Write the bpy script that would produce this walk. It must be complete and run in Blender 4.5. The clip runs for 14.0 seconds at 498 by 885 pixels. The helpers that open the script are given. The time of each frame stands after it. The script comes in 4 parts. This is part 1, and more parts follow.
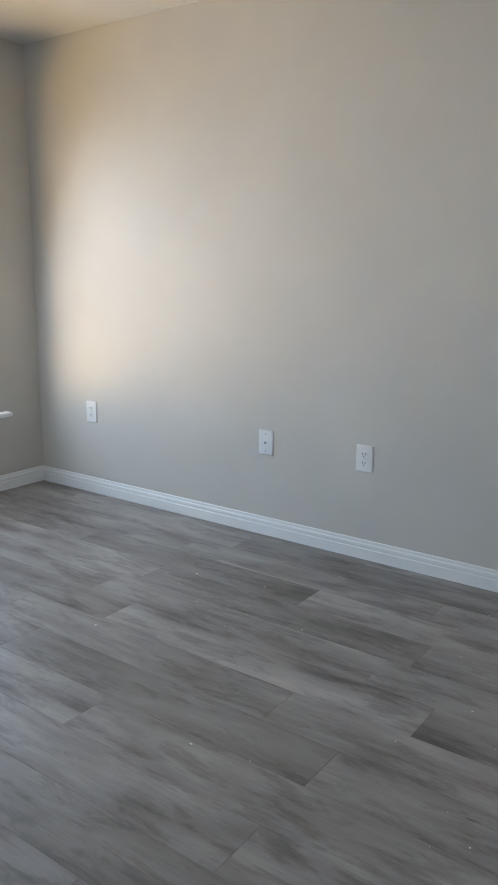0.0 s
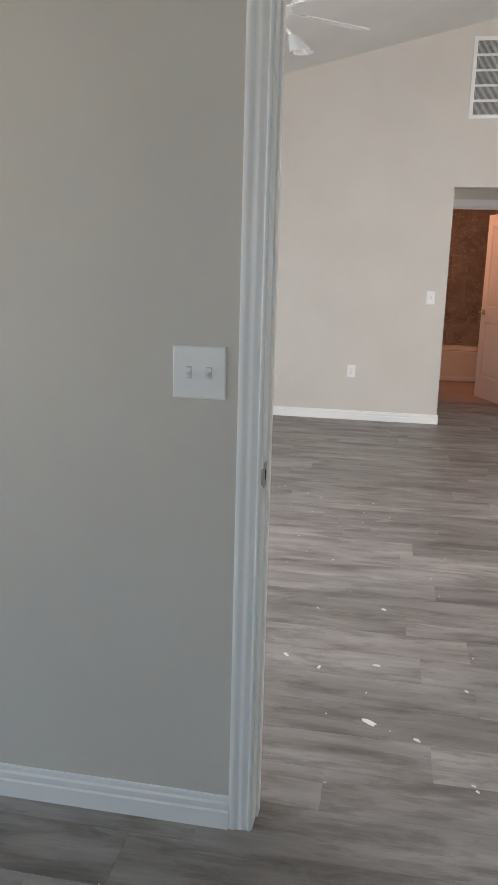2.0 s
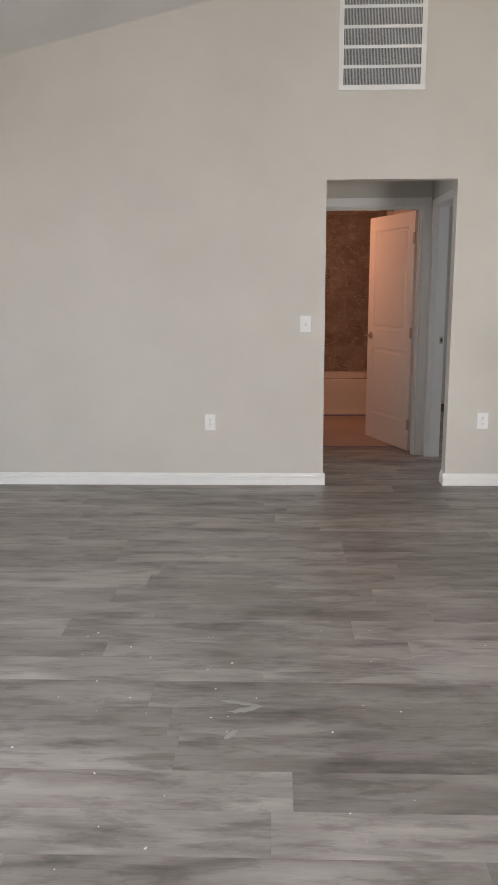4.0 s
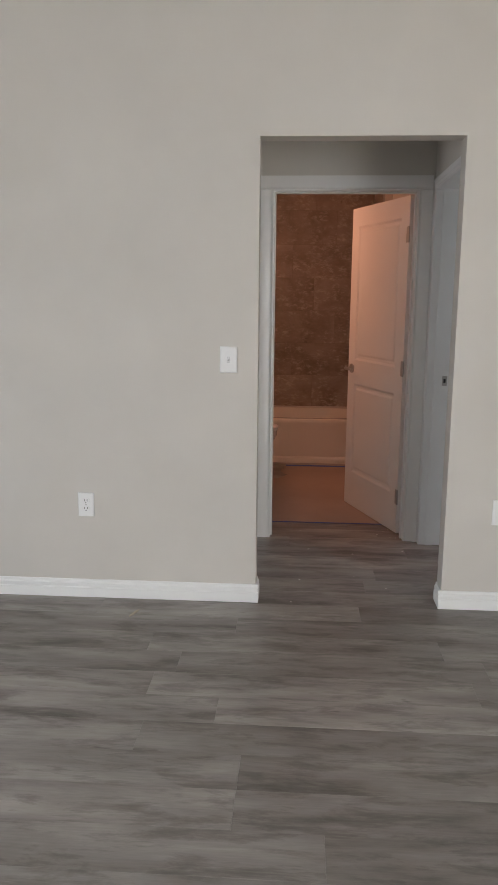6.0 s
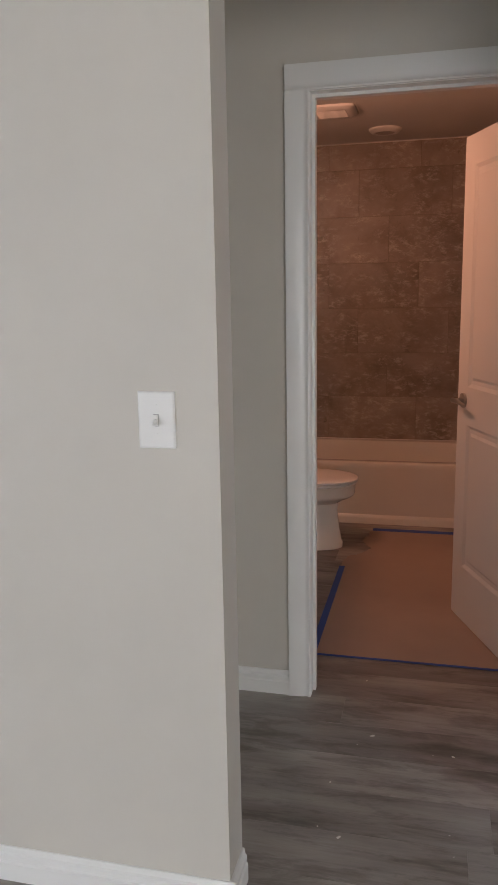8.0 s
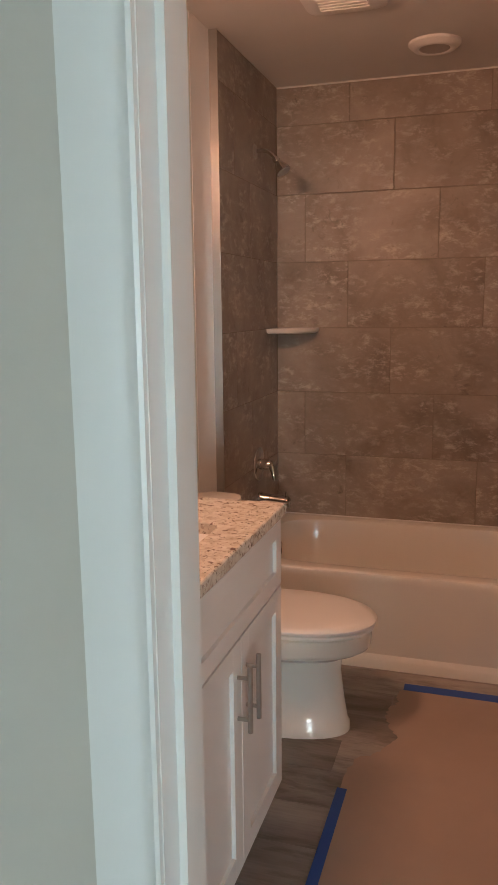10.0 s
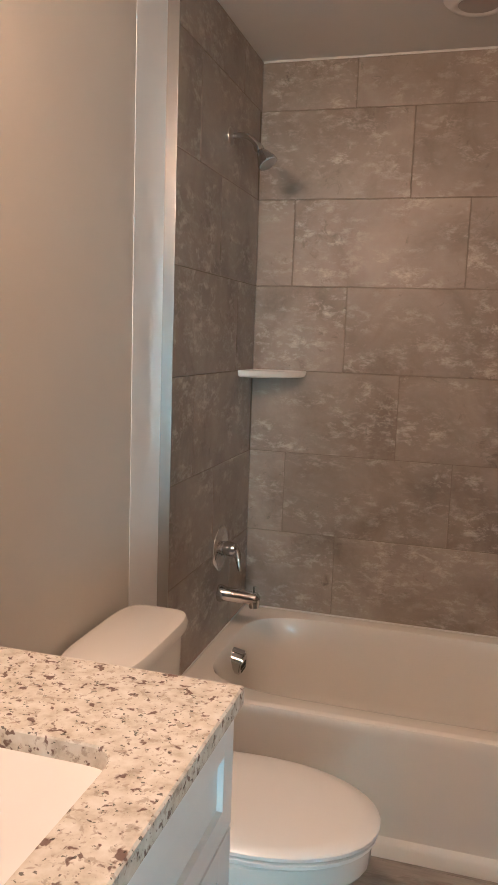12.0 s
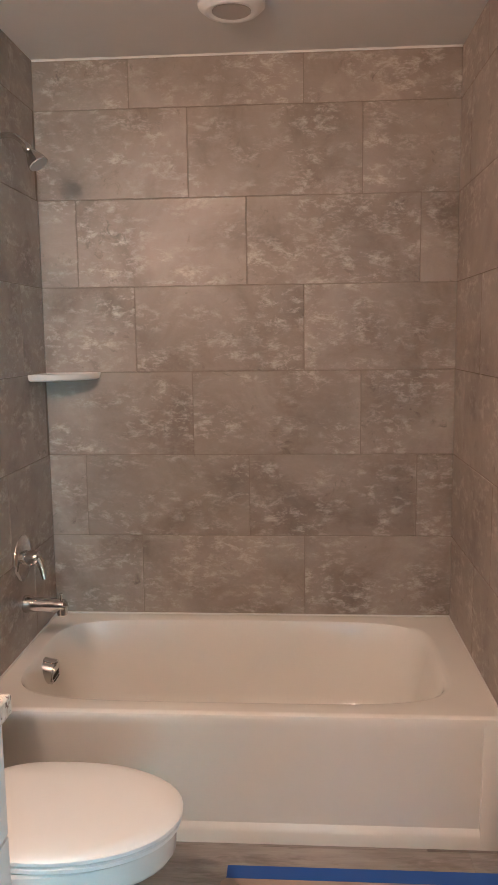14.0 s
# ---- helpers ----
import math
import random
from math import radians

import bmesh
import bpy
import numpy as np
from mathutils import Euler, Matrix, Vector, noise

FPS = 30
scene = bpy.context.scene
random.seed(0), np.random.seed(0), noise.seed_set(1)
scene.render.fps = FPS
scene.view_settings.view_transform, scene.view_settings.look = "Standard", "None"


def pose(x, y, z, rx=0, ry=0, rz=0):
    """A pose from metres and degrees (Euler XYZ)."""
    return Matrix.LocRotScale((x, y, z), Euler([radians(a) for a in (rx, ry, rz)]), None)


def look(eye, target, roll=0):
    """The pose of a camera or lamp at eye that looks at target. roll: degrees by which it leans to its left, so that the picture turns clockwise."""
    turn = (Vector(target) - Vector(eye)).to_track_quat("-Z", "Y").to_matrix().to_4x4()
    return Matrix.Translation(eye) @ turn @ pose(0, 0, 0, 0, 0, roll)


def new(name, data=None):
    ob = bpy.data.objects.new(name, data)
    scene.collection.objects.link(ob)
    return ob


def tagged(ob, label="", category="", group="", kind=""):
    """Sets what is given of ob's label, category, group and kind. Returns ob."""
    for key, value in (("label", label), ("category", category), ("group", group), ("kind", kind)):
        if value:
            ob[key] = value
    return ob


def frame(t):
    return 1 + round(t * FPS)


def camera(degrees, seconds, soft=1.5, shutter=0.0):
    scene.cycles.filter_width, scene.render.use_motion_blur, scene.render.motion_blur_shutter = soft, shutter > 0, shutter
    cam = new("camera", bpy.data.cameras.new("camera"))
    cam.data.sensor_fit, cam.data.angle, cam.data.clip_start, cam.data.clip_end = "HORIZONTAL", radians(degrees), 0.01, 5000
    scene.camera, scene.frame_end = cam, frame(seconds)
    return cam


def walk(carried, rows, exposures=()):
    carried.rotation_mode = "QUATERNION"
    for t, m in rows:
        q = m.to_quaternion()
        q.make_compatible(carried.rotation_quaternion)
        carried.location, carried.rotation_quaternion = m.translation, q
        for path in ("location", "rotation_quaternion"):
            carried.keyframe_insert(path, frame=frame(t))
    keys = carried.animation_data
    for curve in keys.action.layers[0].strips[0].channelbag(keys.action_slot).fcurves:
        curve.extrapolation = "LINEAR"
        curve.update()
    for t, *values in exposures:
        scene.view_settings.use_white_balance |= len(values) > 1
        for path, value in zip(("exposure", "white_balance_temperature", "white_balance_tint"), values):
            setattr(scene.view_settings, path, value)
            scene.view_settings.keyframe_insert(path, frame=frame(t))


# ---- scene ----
cam = camera(35.8, 14.0)
PATH = [
    (0, (0.542, 0.394, 1.254), (-0.601, 1.977, 0.821), 0.6),
    (0.2, (0.467, 0.475, 1.286), (-0.421, 2.211, 0.839), 2.9),
    (0.5, (0.439, 0.633, 1.274), (-0.306, 2.428, 0.804), 2.9),
    (1, (0.429, 0.938, 1.37), (-0.203, 2.758, 0.832), 0.1),
    (1.5, (0.375, 1.304, 1.371), (0.009, 3.197, 0.839), 2.1),
    (2, (0.279, 1.683, 1.382), (-0.062, 3.604, 0.943), 1.5),
    (2.5, (0.214, 2.097, 1.37), (-0.138, 4.021, 0.953), 1.0),
    (3, (0.197, 2.593, 1.381), (0.085, 4.549, 0.977), 0.5),
    (3.2, (0.246, 2.766, 1.39), (0.195, 4.723, 0.984), -0.7),
    (5.3, (0.695, 4.846, 1.461), (0.595, 6.808, 1.087), 0.5),
    (5.5, (0.791, 5.035, 1.459), (0.732, 6.999, 1.086), 0.8),
    (6, (0.952, 5.484, 1.45), (0.823, 7.445, 1.078), 0.5),
    (6.5, (1.069, 5.976, 1.453), (0.837, 7.928, 1.084), -0.1),
    (7, (1.157, 6.493, 1.42), (0.887, 8.439, 1.046), -0.2),
    (7.5, (1.144, 6.991, 1.412), (0.692, 8.903, 1.036), -1.1),
    (8, (1.184, 7.491, 1.416), (0.721, 9.401, 1.044), -1.0),
    (8.5, (1.178, 7.959, 1.401), (0.639, 9.85, 1.036), -1.2),
    (10.8, (1.041, 9.802, 1.431), (0.38, 11.661, 1.101), 0.3),
    (11, (1.014, 9.882, 1.421), (0.307, 11.725, 1.097), 0.5),
    (11.5, (0.915, 10.091, 1.439), (0.281, 11.964, 1.137), 1.1),
    (12, (0.907, 10.158, 1.442), (0.362, 12.063, 1.169), 2.0),
    (12.5, (0.986, 10.179, 1.44), (0.624, 12.13, 1.191), 2.5),
    (13, (1.049, 10.193, 1.445), (0.819, 12.164, 1.195), 1.6),
    (13.5, (1.082, 10.196, 1.43), (0.964, 12.176, 1.177), -0.2),
    (14, (1.043, 10.154, 1.443), (0.914, 12.132, 1.172), -0.7),
]
EXPOSURES = [
    (0.0, 0.0, 6500, 13), (1.0, 0.0, 6550, 13), (2.5, -0.1, 6850, 12), (3.2, -0.1, 6850, 12), (5.5, -0.25, 6750, 10), (6.5, -0.25, 6650, 10), (8.7, -0.25, 6600, 11),
    (10.8, 1.05, 5100, -21), (11.2, 1.08, 4850, -24), (11.5, 1.05, 4500, -28), (12.0, 1.25, 4300, -29), (12.5, 1.4, 4100, -28), (14.0, 1.6, 4050, -29),
]
walk(cam, [(t, look(eye, target, roll)) for t, eye, target, roll in PATH], EXPOSURES)

# ---- world and large lights ----
world = bpy.data.worlds.new("sky")
world.use_nodes = True
scene.world = world
wn = world.node_tree
sky = wn.nodes.new("ShaderNodeTexSky")
sky.sky_type = "NISHITA"
sky.sun_disc = False
sky.sun_elevation, sky.sun_rotation = radians(55), radians(150)
wn.nodes["Background"].inputs["Strength"].default_value = 0.1
wn.links.new(sky.outputs[0], wn.nodes["Background"].inputs["Color"])

sun_data = bpy.data.lights.new("sun", "SUN")
sun_data.energy, sun_data.angle, sun_data.color = 3.0, radians(0.5), (1.0, 0.95, 0.88)
sun = new("sun", sun_data)
sun.matrix_world = look((20, -15, 40), (9, -6, 0))


def area(name, eye, target, width, height, watts, colour):
    data = bpy.data.lights.new(name, "AREA")
    data.shape, data.size, data.size_y = "RECTANGLE", width, height
    data.energy, data.color = watts, colour
    ob = new(name, data)
    ob.matrix_world = look(eye, target)
    return ob


SKY_BLUE, GROUND_WARM, LAMP_WARM = (0.75, 0.85, 1.0), (1.0, 0.79, 0.50), (1.0, 0.438, 0.268)
BEDROOM_SKY = (0.75, 0.84, 1.0)
# bedroom window: open sky high up, sunlit ground low down, both outside the glass
area("bedroom_window_sky", (-5.2, 0.7, 2.4), (-2.9, 3.1, 0.9), 2.0, 1.4, 34, (0.48, 0.74, 1.0))
area("bedroom_window_ground", (-4.6, 1.0, 0.25), (-2.5, 3.1, 2.3), 1.8, 0.7, 55, (1.0, 0.68, 0.26))
area("bedroom_window_haze", (-3.26, 2.12, 1.25), (-1.6, 1.9, 0.5), 1.7, 1.4, 26, (0.60, 0.78, 1.0))
# fill from an unseen south window, added to brighten the bedroom
area("bedroom_south_window_sky", (-0.55, -1.14, 1.45), (-0.5, 2.4, 0.3), 1.5, 1.1, 16, (0.60, 0.78, 1.0))
# living room: fills from an unseen south patio door and west window, both added
area("patio_door_sky", (3.8, 3.36, 1.15), (1.7, 4.7, 0.0), 1.7, 1.9, 104, SKY_BLUE)
area("patio_door_ground", (3.8, 3.37, 1.0), (1.4, 6.5, 2.2), 1.7, 1.8, 43, GROUND_WARM)
area("living_window_sky", (-3.46, 4.9, 1.35), (-0.4, 4.5, 0.0), 1.7, 1.4, 150, (0.80, 0.87, 1.0))
# spare room beyond the vestibule, lit through an assumed window out of view
area("spare_room_window_sky", (4.95, 9.85, 1.4), (2.0, 9.7, 0.7), 1.1, 1.3, 27, SKY_BLUE)
# bathroom: warm vanity lamp, its place above the mirror assumed
area("vanity_lamp", (0.175, 10.83, 2.13), (1.60, 12.2, 0.98), 0.60, 0.14, 17, LAMP_WARM)


# ---- materials ----
def material(name, colour, rough=0.5, metal=0.0):
    m = bpy.data.materials.new(name)
    m.use_nodes = True
    b = m.node_tree.nodes["Principled BSDF"]
    b.inputs["Base Color"].default_value = (*colour, 1)
    b.inputs["Roughness"].default_value = rough
    b.inputs["Metallic"].default_value = metal
    return m, m.node_tree, b


def node(nt, kind, **inputs):
    n = nt.nodes.new(kind)
    for key, value in inputs.items():
        n.inputs[key.replace("_", " ")].default_value = value
    return n


def coords(nt, scale=(1, 1, 1), per_object=False):
    g = nt.nodes.new("ShaderNodeNewGeometry")
    mp = nt.nodes.new("ShaderNodeMapping")
    mp.inputs["Scale"].default_value = scale
    nt.links.new(g.outputs["Position"], mp.inputs["Vector"])
    if per_object:
        info = nt.nodes.new("ShaderNodeObjectInfo")
        mul = nt.nodes.new("ShaderNodeMath")
        mul.operation = "MULTIPLY"
        mul.inputs[1].default_value = 57.0
        nt.links.new(info.outputs["Random"], mul.inputs[0])
        nt.links.new(mul.outputs[0], mp.inputs["Location"])
    return mp.outputs["Vector"]


def noise_tex(nt, vec, scale, detail=4.0, rough=0.55, distortion=0.0):
    n = node(nt, "ShaderNodeTexNoise", Scale=scale, Detail=detail, Roughness=rough, Distortion=distortion)
    nt.links.new(vec, n.inputs["Vector"])
    return n.outputs["Fac"]


def ramp(nt, fac, stops):
    r = nt.nodes.new("ShaderNodeValToRGB")
    while len(r.color_ramp.elements) < len(stops):
        r.color_ramp.elements.new(0.5)
    for e, (p, c) in zip(r.color_ramp.elements, stops):
        e.position, e.color = p, (*c, 1)
    nt.links.new(fac, r.inputs["Fac"])
    return r.outputs["Color"]


def mix(nt, a, b, fac, mode="MIX"):
    n = nt.nodes.new("ShaderNodeMix")
    n.data_type, n.blend_type = "RGBA", mode
    for socket, value in ((n.inputs[0], fac), (n.inputs[6], a), (n.inputs[7], b)):
        if isinstance(value, (int, float)):
            socket.default_value = value
        elif isinstance(value, tuple):
            socket.default_value = (*value, 1)
        else:
            nt.links.new(value, socket)
    return n.outputs[2]


def bump(nt, b, height, strength, distance=0.002):
    n = node(nt, "ShaderNodeBump", Strength=strength, Distance=distance)
    nt.links.new(height, n.inputs["Height"])
    nt.links.new(n.outputs[0], b.inputs["Normal"])


def paint(name, colour, rough, grain=260.0, relief=0.12, mottle=0.05):
    m, nt, b = material(name, colour, rough)
    v = coords(nt)
    dark = tuple(c * (1 - mottle) for c in colour)
    light = tuple(min(1, c * (1 + mottle * 0.6)) for c in colour)
    c = ramp(nt, noise_tex(nt, v, 1.7, 5), [(0.3, dark), (0.7, light)])
    nt.links.new(c, b.inputs["Base Color"])
    bump(nt, b, noise_tex(nt, v, grain, 3), relief, 0.001)
    return m


WALL = paint("wall_paint", (0.60, 0.57, 0.515), 0.55, 190, 0.22)
BATH_WALL = paint("bath_wall_paint", (0.62, 0.58, 0.515), 0.42, 190, 0.18)
CEILING = paint("ceiling_paint", (0.72, 0.71, 0.69), 0.8, 90, 0.35)
TRIM = paint("trim_paint", (0.80, 0.80, 0.78), 0.32, 60, 0.03, 0.02)
DOOR = paint("door_paint", (0.80, 0.79, 0.76), 0.35, 120, 0.05, 0.02)
CABINET = paint("cabinet_paint", (0.80, 0.80, 0.79), 0.3, 80, 0.02, 0.02)
PLASTIC = paint("white_plastic", (0.82, 0.82, 0.80), 0.28, 40, 0.01, 0.01)
PORCELAIN = paint("porcelain", (0.80, 0.78, 0.73), 0.08, 12, 0.01, 0.015)
ACRYLIC = paint("tub_enamel", (0.80, 0.77, 0.70), 0.12, 10, 0.012, 0.02)
SHELF = paint("shelf_ceramic", (0.74, 0.72, 0.68), 0.3, 60, 0.03, 0.04)
GROUT = paint("grout", (0.25, 0.205, 0.165), 0.9, 300, 0.3, 0.1)
STUCCO = paint("stucco", (0.55, 0.48, 0.38), 0.9, 60, 0.5, 0.1)
DIRT = paint("dry_ground", (0.34, 0.29, 0.20), 0.95, 8, 0.5, 0.3)
CHIP = paint("paint_chip", (0.82, 0.80, 0.76), 0.7, 200, 0.2, 0.05)
PAPER = paint("builder_paper", (0.42, 0.325, 0.27), 0.75, 40, 0.12, 0.12)
TAPE = paint("blue_tape", (0.03, 0.10, 0.42), 0.6, 300, 0.2, 0.1)
SPLINTER = paint("splinter_wood", (0.50, 0.42, 0.33), 0.8, 120, 0.3, 0.2)
SCUFF = paint("plaster_dust", (0.40, 0.38, 0.36), 0.9, 150, 0.3, 0.25)
# near-black colour stands for the shade inside holes and slots not cut
DARK = material("hole_shade", (0.02, 0.02, 0.02), 0.9)[0]
# mid grey paints the shade in the toggle slots; also colours the nozzle face
SLOT = paint("shadowed_plastic", (0.42, 0.42, 0.41), 0.5, 40, 0.02, 0.02)
SUBFLOOR = paint("subfloor", (0.08, 0.07, 0.06), 0.9, 40, 0.1, 0.1)
FILTER = paint("air_filter", (0.20, 0.20, 0.20), 0.9, 160, 0.4, 0.15)
CHROME = material("chrome", (0.62, 0.60, 0.58), 0.10, 1.0)[0]
NICKEL = paint("satin_nickel", (0.46, 0.44, 0.41), 0.32, 300, 0.03, 0.04)
NICKEL.node_tree.nodes["Principled BSDF"].inputs["Metallic"].default_value = 1.0
MIRROR = material("mirror_silver", (0.86, 0.88, 0.87), 0.01, 1.0)[0]
LENS = material("frosted_lens", (0.45, 0.42, 0.40), 0.35)[0]
GLASS, gnt, gb = material("window_glass", (1, 1, 1), 0.0)
gb.inputs["Transmission Weight"].default_value = 1.0
FROST, fnt, fb = material("frosted_glass", (0.85, 0.88, 0.86), 0.45)
fb.inputs["Transmission Weight"].default_value = 0.6


def plank_material():
    m, nt, b = material("vinyl_plank", (0.2, 0.18, 0.16), 0.38)
    v = coords(nt, (1, 1, 1), True)
    def scaled(scale):
        mp = nt.nodes.new("ShaderNodeMapping")
        mp.inputs["Scale"].default_value = scale
        nt.links.new(v, mp.inputs["Vector"])
        return mp.outputs[0]
    # cloudy heartwood, smoky dark patches along the grain, fine pores
    broad = noise_tex(nt, scaled((1.2, 5.0, 1)), 1.6, 7, 0.56, 0.2)
    c = ramp(nt, broad, [(0.28, (0.120, 0.105, 0.095)), (0.40, (0.215, 0.193, 0.177)), (0.55, (0.290, 0.265, 0.246)), (0.72, (0.385, 0.358, 0.334))])
    smoke = ramp(nt, noise_tex(nt, scaled((2.8, 11.5, 1)), 1.3, 9, 0.68, 0.35), [(0.50, (1.08, 1.08, 1.08)), (0.57, (0.78, 0.77, 0.76)), (0.70, (0.46, 0.44, 0.42))])
    c = mix(nt, c, smoke, 0.78, "MULTIPLY")
    grain = noise_tex(nt, scaled((7.0, 150.0, 1)), 1.0, 5, 0.65)
    c = mix(nt, c, ramp(nt, grain, [(0.3, (0.74, 0.73, 0.72)), (0.6, (1.05, 1.04, 1.03))]), 0.45, "MULTIPLY")
    knots = ramp(nt, noise_tex(nt, scaled((3.5, 13.0, 1)), 1.9, 3, 0.5), [(0.72, (0, 0, 0)), (0.80, (0.7, 0.7, 0.7))])
    c = mix(nt, c, (0.065, 0.054, 0.048), knots)
    info = nt.nodes.new("ShaderNodeObjectInfo")
    tone = ramp(nt, info.outputs["Random"], [(0.0, (0.84, 0.83, 0.82)), (0.5, (1.02, 1.02, 1.02)), (1.0, (1.22, 1.22, 1.22))])
    c = mix(nt, c, tone, 1.0, "MULTIPLY")
    # dust and scuffs
    dust = noise_tex(nt, coords(nt, (1, 1, 1)), 2.3, 7, 0.7)
    c = mix(nt, c, (0.42, 0.41, 0.40), ramp(nt, dust, [(0.55, (0, 0, 0)), (0.85, (0.35, 0.35, 0.35))]))
    nt.links.new(c, b.inputs["Base Color"])
    r = nt.nodes.new("ShaderNodeMapRange")
    r.inputs["To Min"].default_value, r.inputs["To Max"].default_value = 0.30, 0.55
    nt.links.new(dust, r.inputs["Value"])
    nt.links.new(r.outputs[0], b.inputs["Roughness"])
    bump(nt, b, grain, 0.12, 0.001)
    return m


def tile_material():
    m, nt, b = material("stone_tile", (0.25, 0.2, 0.16), 0.4)
    v = coords(nt, (1, 1, 1), True)
    big = noise_tex(nt, v, 3.4, 8, 0.62, 0.5)
    c = ramp(nt, big, [(0.30, (0.19, 0.155, 0.127)), (0.46, (0.285, 0.238, 0.197)), (0.62, (0.35, 0.297, 0.249)), (0.80, (0.42, 0.36, 0.307))])
    # chalky flakes gathered in drifts, dark pitted veins
    flat = coords(nt, (0.8, 0.8, 1.5), True)
    drift = ramp(nt, noise_tex(nt, flat, 5.5, 4, 0.55, 0.6), [(0.42, (0.10, 0.10, 0.10)), (0.60, (1, 1, 1))])
    blot = noise_tex(nt, flat, 24.0, 10, 0.76, 0.25)
    flake = ramp(nt, blot, [(0.49, (0, 0, 0)), (0.56, (0.40, 0.40, 0.40)), (0.66, (0.9, 0.9, 0.9))])
    c = mix(nt, c, (0.60, 0.55, 0.485), mix(nt, flake, drift, 1.0, "MULTIPLY"))
    veins = mix(nt, ramp(nt, noise_tex(nt, v, 21.0, 7, 0.7, 1.0), [(0.57, (0, 0, 0)), (0.70, (0.75, 0.75, 0.75))]),
                ramp(nt, noise_tex(nt, v, 6.3, 3, 0.5, 0.3), [(0.50, (0.12, 0.12, 0.12)), (0.62, (1, 1, 1))]), 1.0, "MULTIPLY")
    c = mix(nt, c, (0.115, 0.095, 0.08), veins)
    info = nt.nodes.new("ShaderNodeObjectInfo")
    tone = ramp(nt, info.outputs["Random"], [(0.0, (0.94, 0.94, 0.94)), (1.0, (1.06, 1.06, 1.06))])
    c = mix(nt, c, tone, 1.0, "MULTIPLY")
    nt.links.new(c, b.inputs["Base Color"])
    bump(nt, b, blot, 0.25, 0.002)
    return m


def granite_material():
    m, nt, b = material("granite", (0.6, 0.53, 0.43), 0.18)
    v = coords(nt)
    base = ramp(nt, noise_tex(nt, v, 34, 6, 0.6), [(0.3, (0.48, 0.43, 0.35)), (0.48, (0.66, 0.62, 0.54)), (0.7, (0.78, 0.76, 0.70))])
    grey = ramp(nt, noise_tex(nt, v, 75, 5, 0.6, 0.4), [(0.56, (0, 0, 0)), (0.62, (0.65, 0.65, 0.65))])
    c = mix(nt, base, (0.36, 0.30, 0.24), grey)
    red = ramp(nt, noise_tex(nt, v, 70, 2, 0.5, 0.3), [(0.61, (0, 0, 0)), (0.67, (0.85, 0.85, 0.85))])
    c = mix(nt, c, (0.13, 0.07, 0.06), red)
    black = ramp(nt, noise_tex(nt, v, 135, 2, 0.5), [(0.65, (0, 0, 0)), (0.69, (0.8, 0.8, 0.8))])
    c = mix(nt, c, (0.06, 0.05, 0.045), black)
    nt.links.new(c, b.inputs["Base Color"])
    return m


PLANK, TILE, GRANITE = plank_material(), tile_material(), granite_material()


# ---- mesh helpers ----
def mesh_of(name, bm, mat, smooth=False):
    bmesh.ops.recalc_face_normals(bm, faces=bm.faces)
    data = bpy.data.meshes.new(name)
    bm.to_mesh(data)
    bm.free()
    data.materials.append(mat)
    if smooth:
        for p in data.polygons:
            p.use_smooth = True
        data.set_sharp_from_angle(angle=radians(38))
    return data


def thing(name, at, label, category, group=""):
    ob = new(name)
    ob.empty_display_size = 0.05
    ob.matrix_world = at if isinstance(at, Matrix) else Matrix.Translation(at)
    return tagged(ob, label, category, group)


def part(name, bm, mat, parent, label="", smooth=False, local=False):
    """A mesh under a thing or part; drawn in world metres unless local."""
    ob = new(name, mesh_of(name, bm, mat, smooth))
    ob.parent = parent
    if not local:
        root, m = parent, Matrix()
        while root:
            m = root.matrix_basis @ m if not root.parent else root.matrix_parent_inverse @ root.matrix_basis @ m
            root = root.parent
        ob.matrix_parent_inverse = m.inverted()
    return tagged(ob, label)


def solo(name, bm, mat, label="", category="", kind="", smooth=False, group=""):
    return tagged(new(name, mesh_of(name, bm, mat, smooth)), label, category, group, kind)


def box(bm, a, b, bevel=0.0):
    made = bmesh.ops.create_cube(bm, size=1.0)["verts"]
    for v in made:
        v.co = Vector([(p + q) / 2 + c * (q - p) for p, q, c in zip(a, b, v.co)])
    if bevel:
        edges = list({e for v in made for e in v.link_edges})
        bmesh.ops.bevel(bm, geom=edges, offset=bevel, segments=2, profile=0.6, affect="EDGES")
    return bm


def boxes(*pairs, bevel=0.0):
    bm = bmesh.new()
    for a, b in pairs:
        box(bm, a, b, bevel)
    return bm


def run(bm, profile, p0, p1, across, out):
    """Extrude a profile of (across, out) from p0 to p1."""
    p0, p1, across, out = (Vector(v) for v in (p0, p1, across, out))
    rings = [[bm.verts.new(p + across * u + out * w) for u, w in profile] for p in (p0, p1)]
    n = len(profile)
    for i in range(n):
        bm.faces.new((rings[0][i], rings[0][(i + 1) % n], rings[1][(i + 1) % n], rings[1][i]))
    bm.faces.new(rings[0])
    bm.faces.new(rings[1][::-1])


def loft(bm, rings, cap0=True, cap1=True):
    rows = [[bm.verts.new(p) for p in ring] for ring in rings]
    n = len(rows[0])
    for a, b in zip(rows, rows[1:]):
        for i in range(n):
            bm.faces.new((a[i], a[(i + 1) % n], b[(i + 1) % n], b[i]))
    if cap0:
        bm.faces.new(rows[0][::-1])
    if cap1:
        bm.faces.new(rows[-1])
    return bm


def oval(cx, cy, z, rx, ry, power=2.0, n=40):
    pts = []
    for i in range(n):
        a = 2 * math.pi * i / n
        c, s = math.cos(a), math.sin(a)
        pts.append((cx + rx * math.copysign(abs(c) ** (2 / power), c), cy + ry * math.copysign(abs(s) ** (2 / power), s), z))
    return pts


